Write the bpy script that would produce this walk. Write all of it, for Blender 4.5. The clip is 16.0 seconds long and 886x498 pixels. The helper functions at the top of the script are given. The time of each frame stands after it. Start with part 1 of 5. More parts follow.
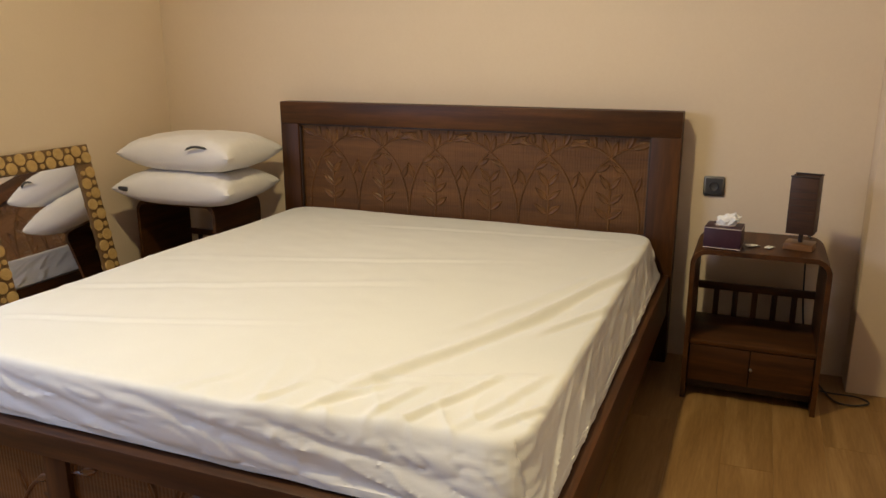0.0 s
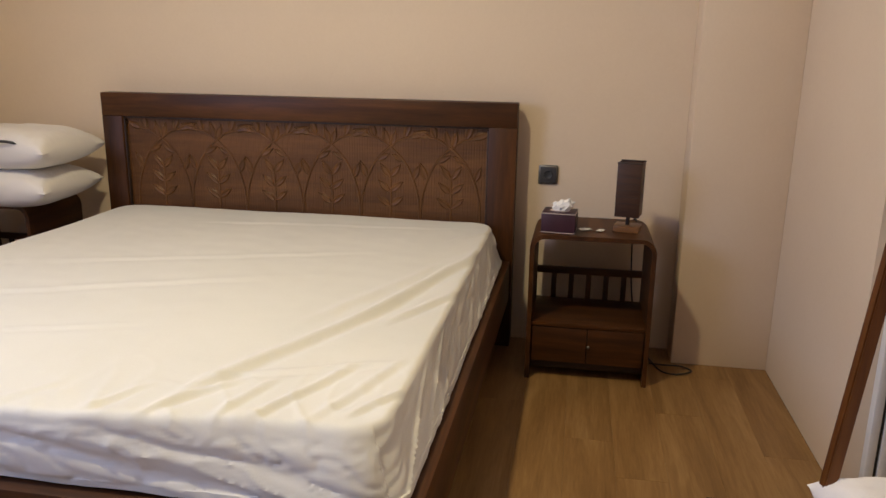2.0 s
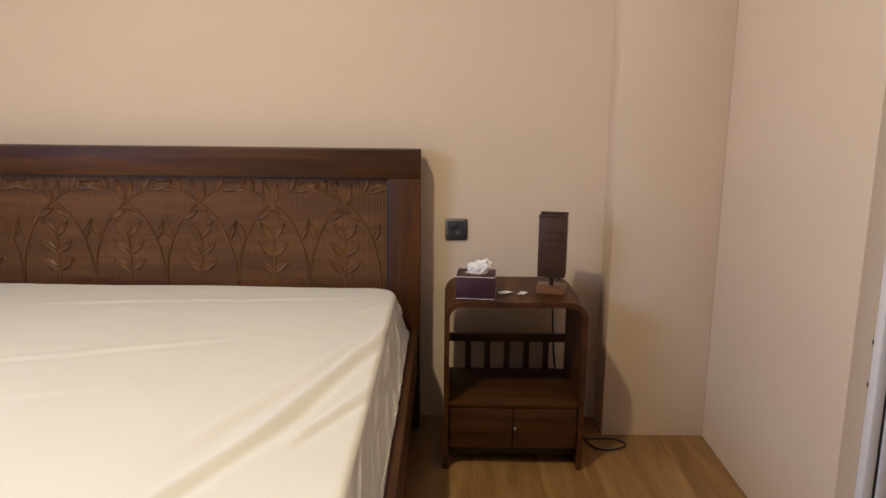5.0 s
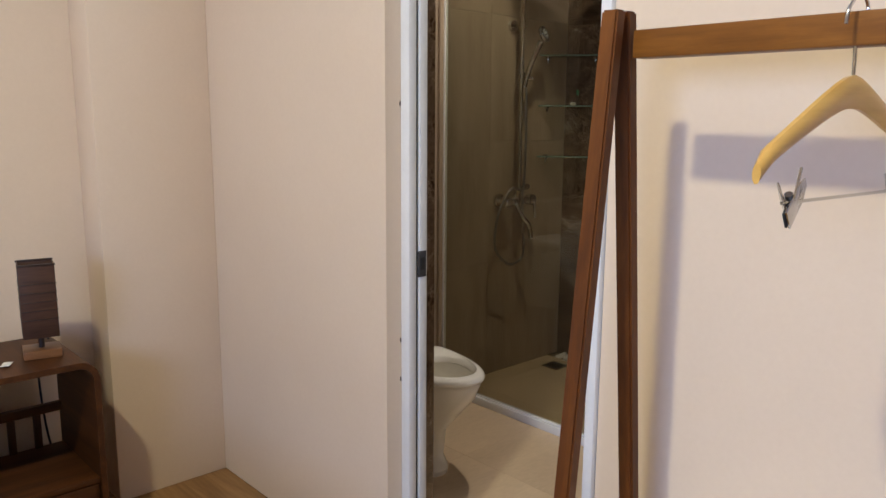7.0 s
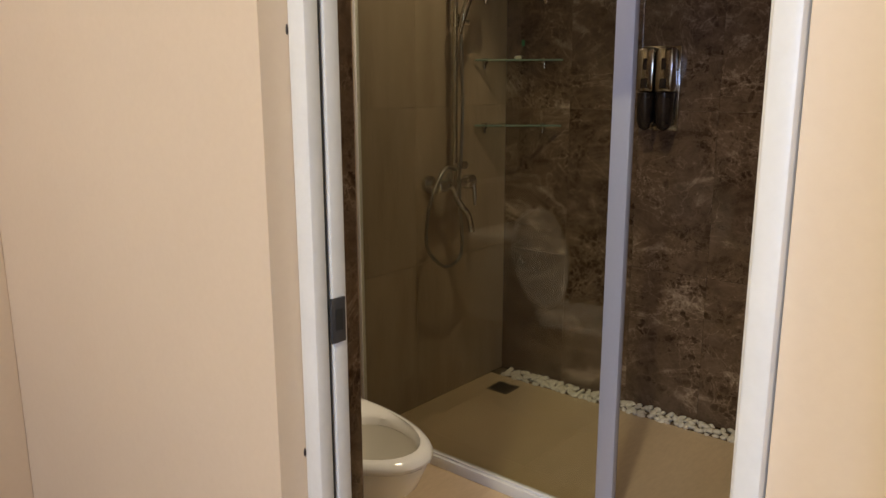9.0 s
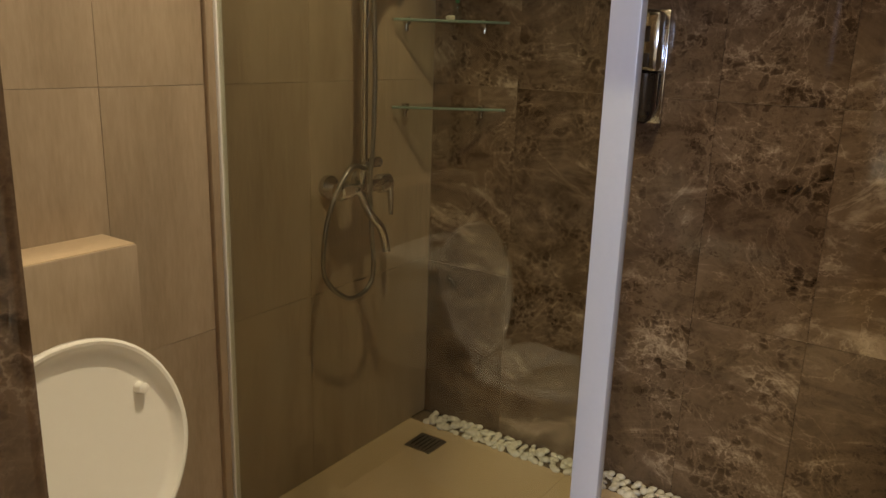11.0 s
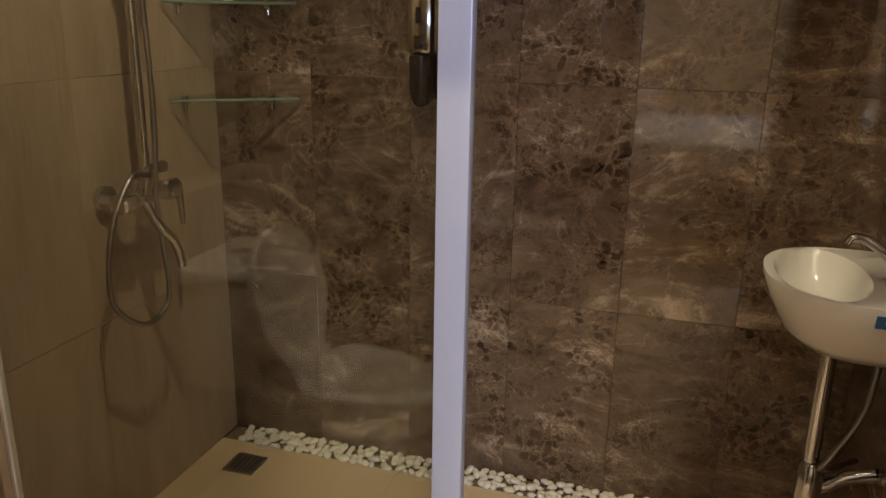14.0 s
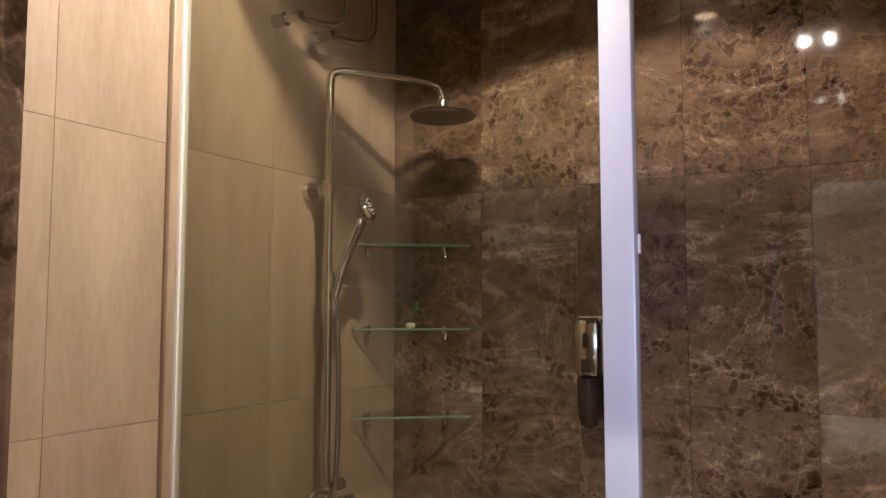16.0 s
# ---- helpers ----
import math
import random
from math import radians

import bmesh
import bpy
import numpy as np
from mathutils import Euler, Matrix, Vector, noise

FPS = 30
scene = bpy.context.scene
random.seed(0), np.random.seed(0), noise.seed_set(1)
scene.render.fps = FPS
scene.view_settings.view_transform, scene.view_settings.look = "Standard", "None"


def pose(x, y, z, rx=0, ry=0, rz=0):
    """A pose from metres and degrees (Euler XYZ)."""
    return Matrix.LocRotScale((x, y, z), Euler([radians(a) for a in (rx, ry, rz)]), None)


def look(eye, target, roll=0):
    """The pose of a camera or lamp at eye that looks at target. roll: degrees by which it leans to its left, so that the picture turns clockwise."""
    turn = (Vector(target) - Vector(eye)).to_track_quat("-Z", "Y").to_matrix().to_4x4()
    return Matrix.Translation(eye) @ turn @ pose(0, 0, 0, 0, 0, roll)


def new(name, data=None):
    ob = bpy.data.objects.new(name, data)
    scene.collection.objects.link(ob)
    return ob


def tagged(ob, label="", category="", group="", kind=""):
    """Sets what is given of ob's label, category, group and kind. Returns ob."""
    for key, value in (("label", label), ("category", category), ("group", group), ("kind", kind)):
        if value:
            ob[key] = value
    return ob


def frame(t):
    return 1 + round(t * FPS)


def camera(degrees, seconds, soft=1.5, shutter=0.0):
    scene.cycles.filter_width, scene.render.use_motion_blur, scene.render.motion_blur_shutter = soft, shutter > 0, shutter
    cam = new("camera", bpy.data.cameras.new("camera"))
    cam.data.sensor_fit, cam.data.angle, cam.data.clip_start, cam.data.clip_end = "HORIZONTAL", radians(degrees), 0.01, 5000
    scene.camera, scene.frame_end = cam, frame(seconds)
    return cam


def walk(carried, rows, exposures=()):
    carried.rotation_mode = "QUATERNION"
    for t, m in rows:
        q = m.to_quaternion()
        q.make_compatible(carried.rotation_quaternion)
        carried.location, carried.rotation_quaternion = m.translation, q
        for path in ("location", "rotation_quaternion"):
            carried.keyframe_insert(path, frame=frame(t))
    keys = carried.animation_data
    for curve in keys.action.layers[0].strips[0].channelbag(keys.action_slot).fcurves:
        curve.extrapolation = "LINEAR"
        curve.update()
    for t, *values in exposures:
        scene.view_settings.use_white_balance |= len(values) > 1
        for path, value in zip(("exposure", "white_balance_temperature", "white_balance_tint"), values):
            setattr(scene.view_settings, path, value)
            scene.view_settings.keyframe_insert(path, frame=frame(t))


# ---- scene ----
cam = camera(59.9, 16.0)
PATH = [
    (0, (0.204, 0.342, 1.333), (-0.526, 2.135, 0.83), -0.1),
    (0.5, (0.193, 0.341, 1.319), (-0.44, 2.153, 0.759), 0.0),
    (1, (0.186, 0.345, 1.301), (-0.33, 2.19, 0.726), 0.2),
    (1.5, (0.179, 0.351, 1.313), (-0.193, 2.234, 0.752), 0.6),
    (2, (0.178, 0.348, 1.296), (-0.153, 2.256, 0.795), 0.9),
    (2.5, (0.154, 0.348, 1.328), (-0.359, 2.228, 0.877), 0.6),
    (3, (0.188, 0.369, 1.354), (-0.567, 2.174, 0.939), 0.3),
    (3.2, (0.205, 0.386, 1.366), (-0.637, 2.154, 0.957), 0.2),
    (5.3, (-0.02, 0.885, 1.292), (0.261, 2.824, 0.891), 0.2),
    (5.5, (-0.041, 0.935, 1.301), (0.446, 2.835, 0.91), -0.2),
    (6, (-0.122, 1.009, 1.308), (0.817, 2.735, 0.935), -0.1),
    (6.5, (-0.197, 1.032, 1.306), (1.002, 2.593, 0.951), 0.1),
    (7, (-0.214, 1.048, 1.312), (1.119, 2.498, 0.965), 0.4),
    (7.5, (-0.168, 1.113, 1.299), (1.216, 2.513, 0.944), 0.6),
    (8, (0.024, 1.295, 1.296), (1.417, 2.678, 0.916), 0.6),
    (8.5, (0.189, 1.5, 1.29), (1.606, 2.85, 0.88), 0.2),
    (9, (0.364, 1.733, 1.264), (1.857, 2.995, 0.843), -0.1),
    (9.2, (0.438, 1.801, 1.262), (1.96, 3.025, 0.831), -0.3),
    (11.3, (1.032, 2.214, 1.283), (2.628, 3.301, 0.763), 2.1),
    (11.5, (1.056, 2.228, 1.283), (2.56, 3.415, 0.71), 2.8),
    (12, (1.081, 2.244, 1.261), (2.322, 3.609, 0.489), 2.9),
    (12.5, (1.101, 2.252, 1.247), (2.219, 3.622, 0.311), 2.5),
    (13, (1.106, 2.257, 1.255), (2.46, 3.452, 0.394), 2.9),
    (13.5, (1.09, 2.293, 1.298), (2.744, 3.166, 0.588), 2.0),
    (14, (1.065, 2.338, 1.322), (2.896, 2.903, 0.748), 1.0),
    (14.5, (1.069, 2.32, 1.371), (2.942, 2.826, 0.888), -0.2),
    (15, (1.062, 2.297, 1.412), (2.92, 2.983, 1.129), -1.2),
    (15.5, (1.013, 2.325, 1.41), (2.827, 3.166, 1.374), -0.8),
    (16, (1.01, 2.315, 1.415), (2.742, 3.303, 1.57), -0.0),
]
walk(cam, [(t, look(eye, target, roll)) for t, eye, target, roll in PATH],
     exposures=[(0.0, -0.52, 7600, 13), (1.5, -0.52, 6850, 18), (3.0, -0.56, 6850, 18), (5.5, -0.30, 6600, 20), (7.0, -0.10, 5950, 13), (9.2, 0.05, 6950, 12), (11.3, 0.55, 7400, 8), (12.0, 0.54, 6700, 11), (13.0, 0.54, 6600, 14), (14.5, 0.66, 6500, 16), (16.0, 0.95, 6200, 20)])

# ---- world and large lights ----
world = bpy.data.worlds.new("world")
scene.world = world
world.use_nodes = True
sky = world.node_tree.nodes.new("ShaderNodeTexSky")
sky.sky_type = "NISHITA"
sky.sun_disc = False
sky.sun_elevation = radians(35)
sky.sun_rotation = radians(120)
world.node_tree.links.new(sky.outputs[0], world.node_tree.nodes["Background"].inputs[0])
world.node_tree.nodes["Background"].inputs[1].default_value = 0.08


def area(name, m, sx, sy, power, colour, shape="RECTANGLE"):
    d = bpy.data.lights.new(name, "AREA")
    d.shape, d.size, d.size_y, d.energy, d.color = shape, sx, sy, power, colour
    ob = new(name, d)
    ob.matrix_world = m
    return ob


WARM = (1.0, 0.915, 0.575)
COOL = (0.42, 0.58, 1.0)
area("ceiling_lamp_light", look((-0.9, 1.62, 2.93), (-0.9, 1.62, 0)), 0.16, 0.16, 58, WARM, "DISK")
area("window_light", look((-2.84, 0.62, 1.7), (0, 0.62, 1.3)), 1.5, 0.95, 88, COOL)


def spot(name, x, y, z, cone, power, soft):
    d = bpy.data.lights.new(name, "SPOT")
    d.spot_size, d.spot_blend, d.energy, d.shadow_soft_size = radians(cone), 0.10, power, soft
    d.color = (1.0, 0.87, 0.66)
    new(name, d).matrix_world = look((x, y, z), (x, y + 0.001, 0))


spot("downlight_light", 2.05, 2.88, 2.56, 139, 62.0, 0.02)
for y in (2.463, 2.555):
    spot("bath_lamp_light", 1.70, y, 2.515, 168, 5.0, 0.009)


# ---- materials ----
def mat_base(name):
    m = bpy.data.materials.new(name)
    m.use_nodes = True
    nt = m.node_tree
    return m, nt, nt.nodes["Principled BSDF"]


def node(nt, kind, **vals):
    n = nt.nodes.new(kind)
    for k, v in vals.items():
        n.inputs[k.replace("_", " ")].default_value = v
    return n


def coords(nt, scale=(1, 1, 1), per_object=False):
    tc = nt.nodes.new("ShaderNodeTexCoord")
    mp = nt.nodes.new("ShaderNodeMapping")
    mp.inputs["Scale"].default_value = scale
    src = tc.outputs["Object"]
    if per_object:
        oi = nt.nodes.new("ShaderNodeObjectInfo")
        mul = nt.nodes.new("ShaderNodeVectorMath")
        mul.operation = "SCALE"
        mul.inputs[0].default_value = (37.0, 19.0, 53.0)
        nt.links.new(oi.outputs["Random"], mul.inputs["Scale"])
        add = nt.nodes.new("ShaderNodeVectorMath")
        nt.links.new(tc.outputs["Object"], add.inputs[0])
        nt.links.new(mul.outputs[0], add.inputs[1])
        src = add.outputs[0]
    nt.links.new(src, mp.inputs["Vector"])
    return mp.outputs["Vector"]


def ramp(nt, fac, stops):
    r = nt.nodes.new("ShaderNodeValToRGB")
    els = r.color_ramp.elements
    while len(els) < len(stops):
        els.new(0.5)
    for e, (p, c) in zip(els, stops):
        e.position, e.color = p, (*c, 1)
    nt.links.new(fac, r.inputs["Fac"])
    return r.outputs["Color"]


def bump(nt, bsdf, height, strength, distance):
    b = nt.nodes.new("ShaderNodeBump")
    b.inputs["Strength"].default_value, b.inputs["Distance"].default_value = strength, distance
    nt.links.new(height, b.inputs["Height"])
    nt.links.new(b.outputs["Normal"], bsdf.inputs["Normal"])


def surface(name, c1, c2, scale=3.0, rough=0.6, fine=60.0, depth=0.0006, metal=0.0, coat=0.0, stretch=(1, 1, 1), per_object=False, spread=0.08, sheen=0.0):
    """Two-scale colour, roughness that varies, and fine relief."""
    m, nt, b = mat_base(name)
    v = coords(nt, stretch, per_object)
    big = node(nt, "ShaderNodeTexNoise", Scale=scale, Detail=5.0, Roughness=0.6)
    small = node(nt, "ShaderNodeTexNoise", Scale=fine, Detail=4.0, Roughness=0.65)
    for n in (big, small):
        nt.links.new(v, n.inputs["Vector"])
    mix = nt.nodes.new("ShaderNodeMath")
    mix.operation = "MULTIPLY_ADD"
    mix.inputs[1].default_value = 0.35
    nt.links.new(small.outputs["Fac"], mix.inputs[0])
    half = nt.nodes.new("ShaderNodeMath")
    half.operation = "MULTIPLY"
    half.inputs[1].default_value = 0.65
    nt.links.new(big.outputs["Fac"], half.inputs[0])
    nt.links.new(half.outputs[0], mix.inputs[2])
    nt.links.new(ramp(nt, mix.outputs[0], [(0.3, c1), (0.7, c2)]), b.inputs["Base Color"])
    rr = nt.nodes.new("ShaderNodeMapRange")
    rr.inputs["To Min"].default_value, rr.inputs["To Max"].default_value = max(rough - spread, 0.02), min(rough + spread, 1)
    nt.links.new(big.outputs["Fac"], rr.inputs["Value"])
    nt.links.new(rr.outputs[0], b.inputs["Roughness"])
    b.inputs["Metallic"].default_value = metal
    b.inputs["Coat Weight"].default_value = coat
    b.inputs["Coat Roughness"].default_value = 0.25
    b.inputs["Sheen Weight"].default_value = sheen
    if depth:
        bump(nt, b, mix.outputs[0], 0.6, depth)
    return m


def wood(name, dark, mid, light, along="x", rough=0.4, grain=1.0, per_object=False, coat=0.15, flutes=0.0):
    """Long grain along one axis, with broad tone and fine pores."""
    m, nt, b = mat_base(name)
    long, across = 1.2 * grain, 14.0 * grain
    s = {"x": (long, across, across), "y": (across, long, across), "z": (across, across, long)}[along]
    v = coords(nt, s, per_object)
    n1 = node(nt, "ShaderNodeTexNoise", Scale=1.0, Detail=6.0, Roughness=0.6, Distortion=0.6)
    n2 = node(nt, "ShaderNodeTexNoise", Scale=7.0, Detail=5.0, Roughness=0.7)
    for n in (n1, n2):
        nt.links.new(v, n.inputs["Vector"])
    mix = nt.nodes.new("ShaderNodeMath")
    mix.operation = "MULTIPLY_ADD"
    mix.inputs[1].default_value = 0.3
    half = nt.nodes.new("ShaderNodeMath")
    half.operation = "MULTIPLY"
    half.inputs[1].default_value = 0.7
    nt.links.new(n2.outputs["Fac"], mix.inputs[0])
    nt.links.new(n1.outputs["Fac"], half.inputs[0])
    nt.links.new(half.outputs[0], mix.inputs[2])
    col = ramp(nt, mix.outputs[0], [(0.32, dark), (0.5, mid), (0.68, light)])
    if per_object:
        oi = nt.nodes.new("ShaderNodeObjectInfo")
        mr = nt.nodes.new("ShaderNodeMapRange")
        mr.inputs["To Min"].default_value, mr.inputs["To Max"].default_value = 0.94, 1.05
        nt.links.new(oi.outputs["Random"], mr.inputs["Value"])
        hsv = nt.nodes.new("ShaderNodeHueSaturation")
        nt.links.new(mr.outputs[0], hsv.inputs["Value"])
        nt.links.new(col, hsv.inputs["Color"])
        col = hsv.outputs["Color"]
    nt.links.new(col, b.inputs["Base Color"])
    b.inputs["Roughness"].default_value = rough
    b.inputs["Specular IOR Level"].default_value = 0.32
    b.inputs["Coat Weight"].default_value = coat
    b.inputs["Coat Roughness"].default_value = 0.3
    height = mix.outputs[0]
    if flutes:
        w = nt.nodes.new("ShaderNodeTexWave")
        w.inputs["Scale"].default_value = flutes
        w.inputs["Distortion"].default_value = 0.6
        nt.links.new(coords(nt), w.inputs["Vector"])
        ad = nt.nodes.new("ShaderNodeMath")
        nt.links.new(w.outputs["Fac"], ad.inputs[0])
        nt.links.new(mix.outputs[0], ad.inputs[1])
        bump(nt, b, ad.outputs[0], 0.7, 0.0012)
    else:
        bump(nt, b, height, 0.4, 0.0006)
    return m


def math_node(nt, op, a, b, c=None, clamp=False):
    n = nt.nodes.new("ShaderNodeMath")
    n.operation, n.use_clamp = op, clamp
    for i, v in enumerate((a, b, c)):
        if v is None:
            continue
        if isinstance(v, (int, float)):
            n.inputs[i].default_value = v
        else:
            nt.links.new(v, n.inputs[i])
    return n.outputs[0]


def stretch(nt, value, lo, hi, to0=0.0, to1=1.0):
    n = nt.nodes.new("ShaderNodeMapRange")
    n.inputs["From Min"].default_value, n.inputs["From Max"].default_value = lo, hi
    n.inputs["To Min"].default_value, n.inputs["To Max"].default_value = to0, to1
    nt.links.new(value, n.inputs["Value"])
    return n.outputs[0]


def marble(name):
    """Brown marble: cloudy ground, patches of dark rounded cells in a pale net, pale bands and thin veins."""
    m, nt, b = mat_base(name)
    v = coords(nt, (1, 1, 1), True)

    def noise_of(scale, detail, rough, dist, vec):
        n = node(nt, "ShaderNodeTexNoise", Scale=scale, Detail=detail, Roughness=rough, Distortion=dist)
        nt.links.new(vec, n.inputs["Vector"])
        return n

    warp = noise_of(14.0, 5.0, 0.65, 0.0, v)
    wv = nt.nodes.new("ShaderNodeVectorMath")
    wv.operation = "MULTIPLY_ADD"
    wv.inputs[1].default_value = (0.10, 0.10, 0.10)
    nt.links.new(warp.outputs["Color"], wv.inputs[0])
    nt.links.new(v, wv.inputs[2])
    dark, net = [], []
    for sc, lo, hi, keep in ((33.0, 0.03, 0.24, 0.35), (78.0, 0.05, 0.30, 0.45)):
        ed = node(nt, "ShaderNodeTexVoronoi", Scale=sc)
        ed.feature = "DISTANCE_TO_EDGE"
        cell = node(nt, "ShaderNodeTexVoronoi", Scale=sc)
        for n in (ed, cell):
            nt.links.new(wv.outputs[0], n.inputs["Vector"])
        inside = stretch(nt, ed.outputs["Distance"], lo, hi)
        sep = nt.nodes.new("ShaderNodeSeparateColor")
        nt.links.new(cell.outputs["Color"], sep.inputs[0])
        dark.append(math_node(nt, "MULTIPLY", inside, stretch(nt, sep.outputs[0], keep, keep + 0.3)))
        net.append(stretch(nt, ed.outputs["Distance"], 0.0, 0.07, 1.0, 0.0))
    patch = noise_of(2.6, 5.0, 0.62, 0.8, v)
    pa = stretch(nt, patch.outputs["Fac"], 0.45, 0.62)
    fine_patch = noise_of(6.0, 4.0, 0.6, 0.4, v)
    fp = stretch(nt, fine_patch.outputs["Fac"], 0.42, 0.60)
    st = coords(nt, (1.2, 3.0, 1.0), True)
    band = noise_of(1.9, 8.0, 0.64, 1.6, st)
    streak = stretch(nt, band.outputs["Fac"], 0.52, 0.74)
    dull = stretch(nt, band.outputs["Fac"], 0.28, 0.46, 1.0, 0.0)
    ground = noise_of(8.0, 10.0, 0.70, 0.7, v)
    g = stretch(nt, ground.outputs["Fac"], 0.32, 0.70)
    vein = noise_of(3.6, 7.0, 0.60, 1.3, v)
    vn = math_node(nt, "SUBTRACT", vein.outputs["Fac"], 0.5)
    vn = math_node(nt, "ABSOLUTE", vn, None)
    vn = stretch(nt, vn, 0.0, 0.016, 1.0, 0.0)
    tone = math_node(nt, "MULTIPLY_ADD", g, 0.28, 0.27)
    tone = math_node(nt, "MULTIPLY_ADD", streak, 0.44, tone)
    tone = math_node(nt, "MULTIPLY_ADD", dull, -0.17, tone)
    tone = math_node(nt, "MULTIPLY_ADD", vn, 0.16, tone)
    tone = math_node(nt, "MULTIPLY_ADD", math_node(nt, "MULTIPLY", net[0], pa), 0.15, tone)
    tone = math_node(nt, "MULTIPLY_ADD", math_node(nt, "MULTIPLY", net[1], fp), 0.08, tone)
    tone = math_node(nt, "MULTIPLY_ADD", math_node(nt, "MULTIPLY", dark[0], pa), -0.26, tone, True)
    tone = math_node(nt, "MULTIPLY_ADD", math_node(nt, "MULTIPLY", dark[1], fp), -0.16, tone, True)
    oi = nt.nodes.new("ShaderNodeObjectInfo")
    tone = math_node(nt, "MULTIPLY_ADD", oi.outputs["Random"], 0.12, tone, True)
    col = ramp(nt, tone, [(0.06, (0.020, 0.011, 0.006)), (0.32, (0.070, 0.043, 0.0255)), (0.6, (0.165, 0.112, 0.074)), (1.0, (0.44, 0.34, 0.25))])
    nt.links.new(col, b.inputs["Base Color"])
    b.inputs["Roughness"].default_value = 0.05
    bump(nt, b, ground.outputs["Fac"], 0.04, 0.0002)
    return m


def glass(name, tint, ior=1.5):
    m = bpy.data.materials.new(name)
    m.use_nodes = True
    nt = m.node_tree
    nt.nodes.remove(nt.nodes["Principled BSDF"])
    out = nt.nodes["Material Output"]
    tr = node(nt, "ShaderNodeBsdfTransparent", Color=(*tint, 1))
    gl = node(nt, "ShaderNodeBsdfGlossy", Roughness=0.01)
    lw = node(nt, "ShaderNodeLayerWeight", Blend=0.5)
    pw = nt.nodes.new("ShaderNodeMath")
    pw.operation = "POWER"
    pw.inputs[1].default_value = 4.0
    nt.links.new(lw.outputs["Facing"], pw.inputs[0])
    fr = nt.nodes.new("ShaderNodeMath")
    fr.operation = "MULTIPLY_ADD"
    fr.inputs[1].default_value, fr.inputs[2].default_value = 0.6, ((ior - 1) / (ior + 1)) ** 2
    nt.links.new(pw.outputs[0], fr.inputs[0])
    mx = nt.nodes.new("ShaderNodeMixShader")
    nt.links.new(fr.outputs[0], mx.inputs[0])
    nt.links.new(tr.outputs[0], mx.inputs[1])
    nt.links.new(gl.outputs[0], mx.inputs[2])
    nt.links.new(mx.outputs[0], out.inputs["Surface"])
    return m


def glow(name, colour, strength):
    m, nt, b = mat_base(name)
    b.inputs["Base Color"].default_value = (*colour, 1)
    b.inputs["Emission Color"].default_value = (*colour, 1)
    b.inputs["Emission Strength"].default_value = strength
    return m


PLASTER = surface("cream_plaster", (0.72, 0.58, 0.43), (0.77, 0.63, 0.475), 1.6, 0.75, 90, 0.0012)
CEIL = surface("white_ceiling", (0.76, 0.73, 0.68), (0.82, 0.79, 0.74), 2.0, 0.85, 90, 0.001)
# for the unseen bathroom ceiling: dark taupe, chosen to cut bounced light
LOWBOUNCE = surface("low_bounce_taupe", (0.20, 0.165, 0.13), (0.25, 0.21, 0.17), 2.0, 0.85, 90, 0.001)
DARKWOOD = wood("dark_teak", (0.022, 0.0068, 0.0016), (0.060, 0.0200, 0.0045), (0.115, 0.040, 0.0090), "x", 0.48, coat=0.0)
DARKWOOD_Z = wood("dark_teak_upright", (0.022, 0.0068, 0.0016), (0.060, 0.0200, 0.0045), (0.115, 0.040, 0.0090), "z", 0.48, coat=0.0)
DARKWOOD_Y = wood("dark_teak_side", (0.022, 0.0068, 0.0016), (0.060, 0.0200, 0.0045), (0.115, 0.040, 0.0090), "y", 0.48, coat=0.0)
CARVED = wood("carved_teak", (0.055, 0.021, 0.006), (0.112, 0.045, 0.013), (0.18, 0.077, 0.025), "x", 0.42, flutes=27.0)
LEAFWOOD = wood("carved_leaf_teak", (0.065, 0.026, 0.008), (0.125, 0.052, 0.016), (0.19, 0.083, 0.027), "z", 0.42, coat=0.05)
# near-black for real dark parts and gaps, and for shade coloured into recesses
BLACKWOOD_SHADE = surface("black_wood_and_shade", (0.02, 0.011, 0.008), (0.045, 0.022, 0.014), 6, 0.5, 90, 0.0004)
RACKWOOD = wood("red_brown_rack_wood", (0.045, 0.012, 0.002), (0.105, 0.031, 0.004), (0.185, 0.062, 0.008), "z", 0.5, coat=0.0)
RACKWOOD_Y = wood("red_brown_rack_beam", (0.09, 0.030, 0.004), (0.19, 0.070, 0.009), (0.31, 0.125, 0.017), "y", 0.45, coat=0.0)
PLANK = wood("oak_laminate", (0.17, 0.085, 0.028), (0.28, 0.153, 0.056), (0.40, 0.24, 0.10), "y", 0.4, 1.0, True, 0.08)
BEDLINEN = surface("white_cotton", (0.71, 0.70, 0.635), (0.77, 0.76, 0.70), 2.5, 0.9, 220, 0.0006, sheen=0.2)
PILLOWCLOTH = surface("pillow_cotton", (0.74, 0.71, 0.68), (0.82, 0.79, 0.76), 5, 0.85, 260, 0.0005, sheen=0.2)
MARBLE = marble("dark_brown_marble")
BEIGETILE = surface("beige_stone_tile", (0.25, 0.186, 0.128), (0.42, 0.330, 0.244), 1.6, 0.36, 22, 0.0003, stretch=(5.0, 0.8, 0.8), per_object=True)
FLOORTILE = surface("beige_floor_tile", (0.50, 0.375, 0.245), (0.65, 0.505, 0.34), 2.5, 0.34, 40, 0.0003, stretch=(0.7, 2.0, 1), per_object=True)
PALEGROUT = surface("tan_grout", (0.22, 0.165, 0.115), (0.30, 0.23, 0.165), 8, 0.9, 120, 0.0005)
GROUT = surface("brown_grout", (0.12, 0.085, 0.055), (0.19, 0.14, 0.095), 8, 0.9, 120, 0.0005)
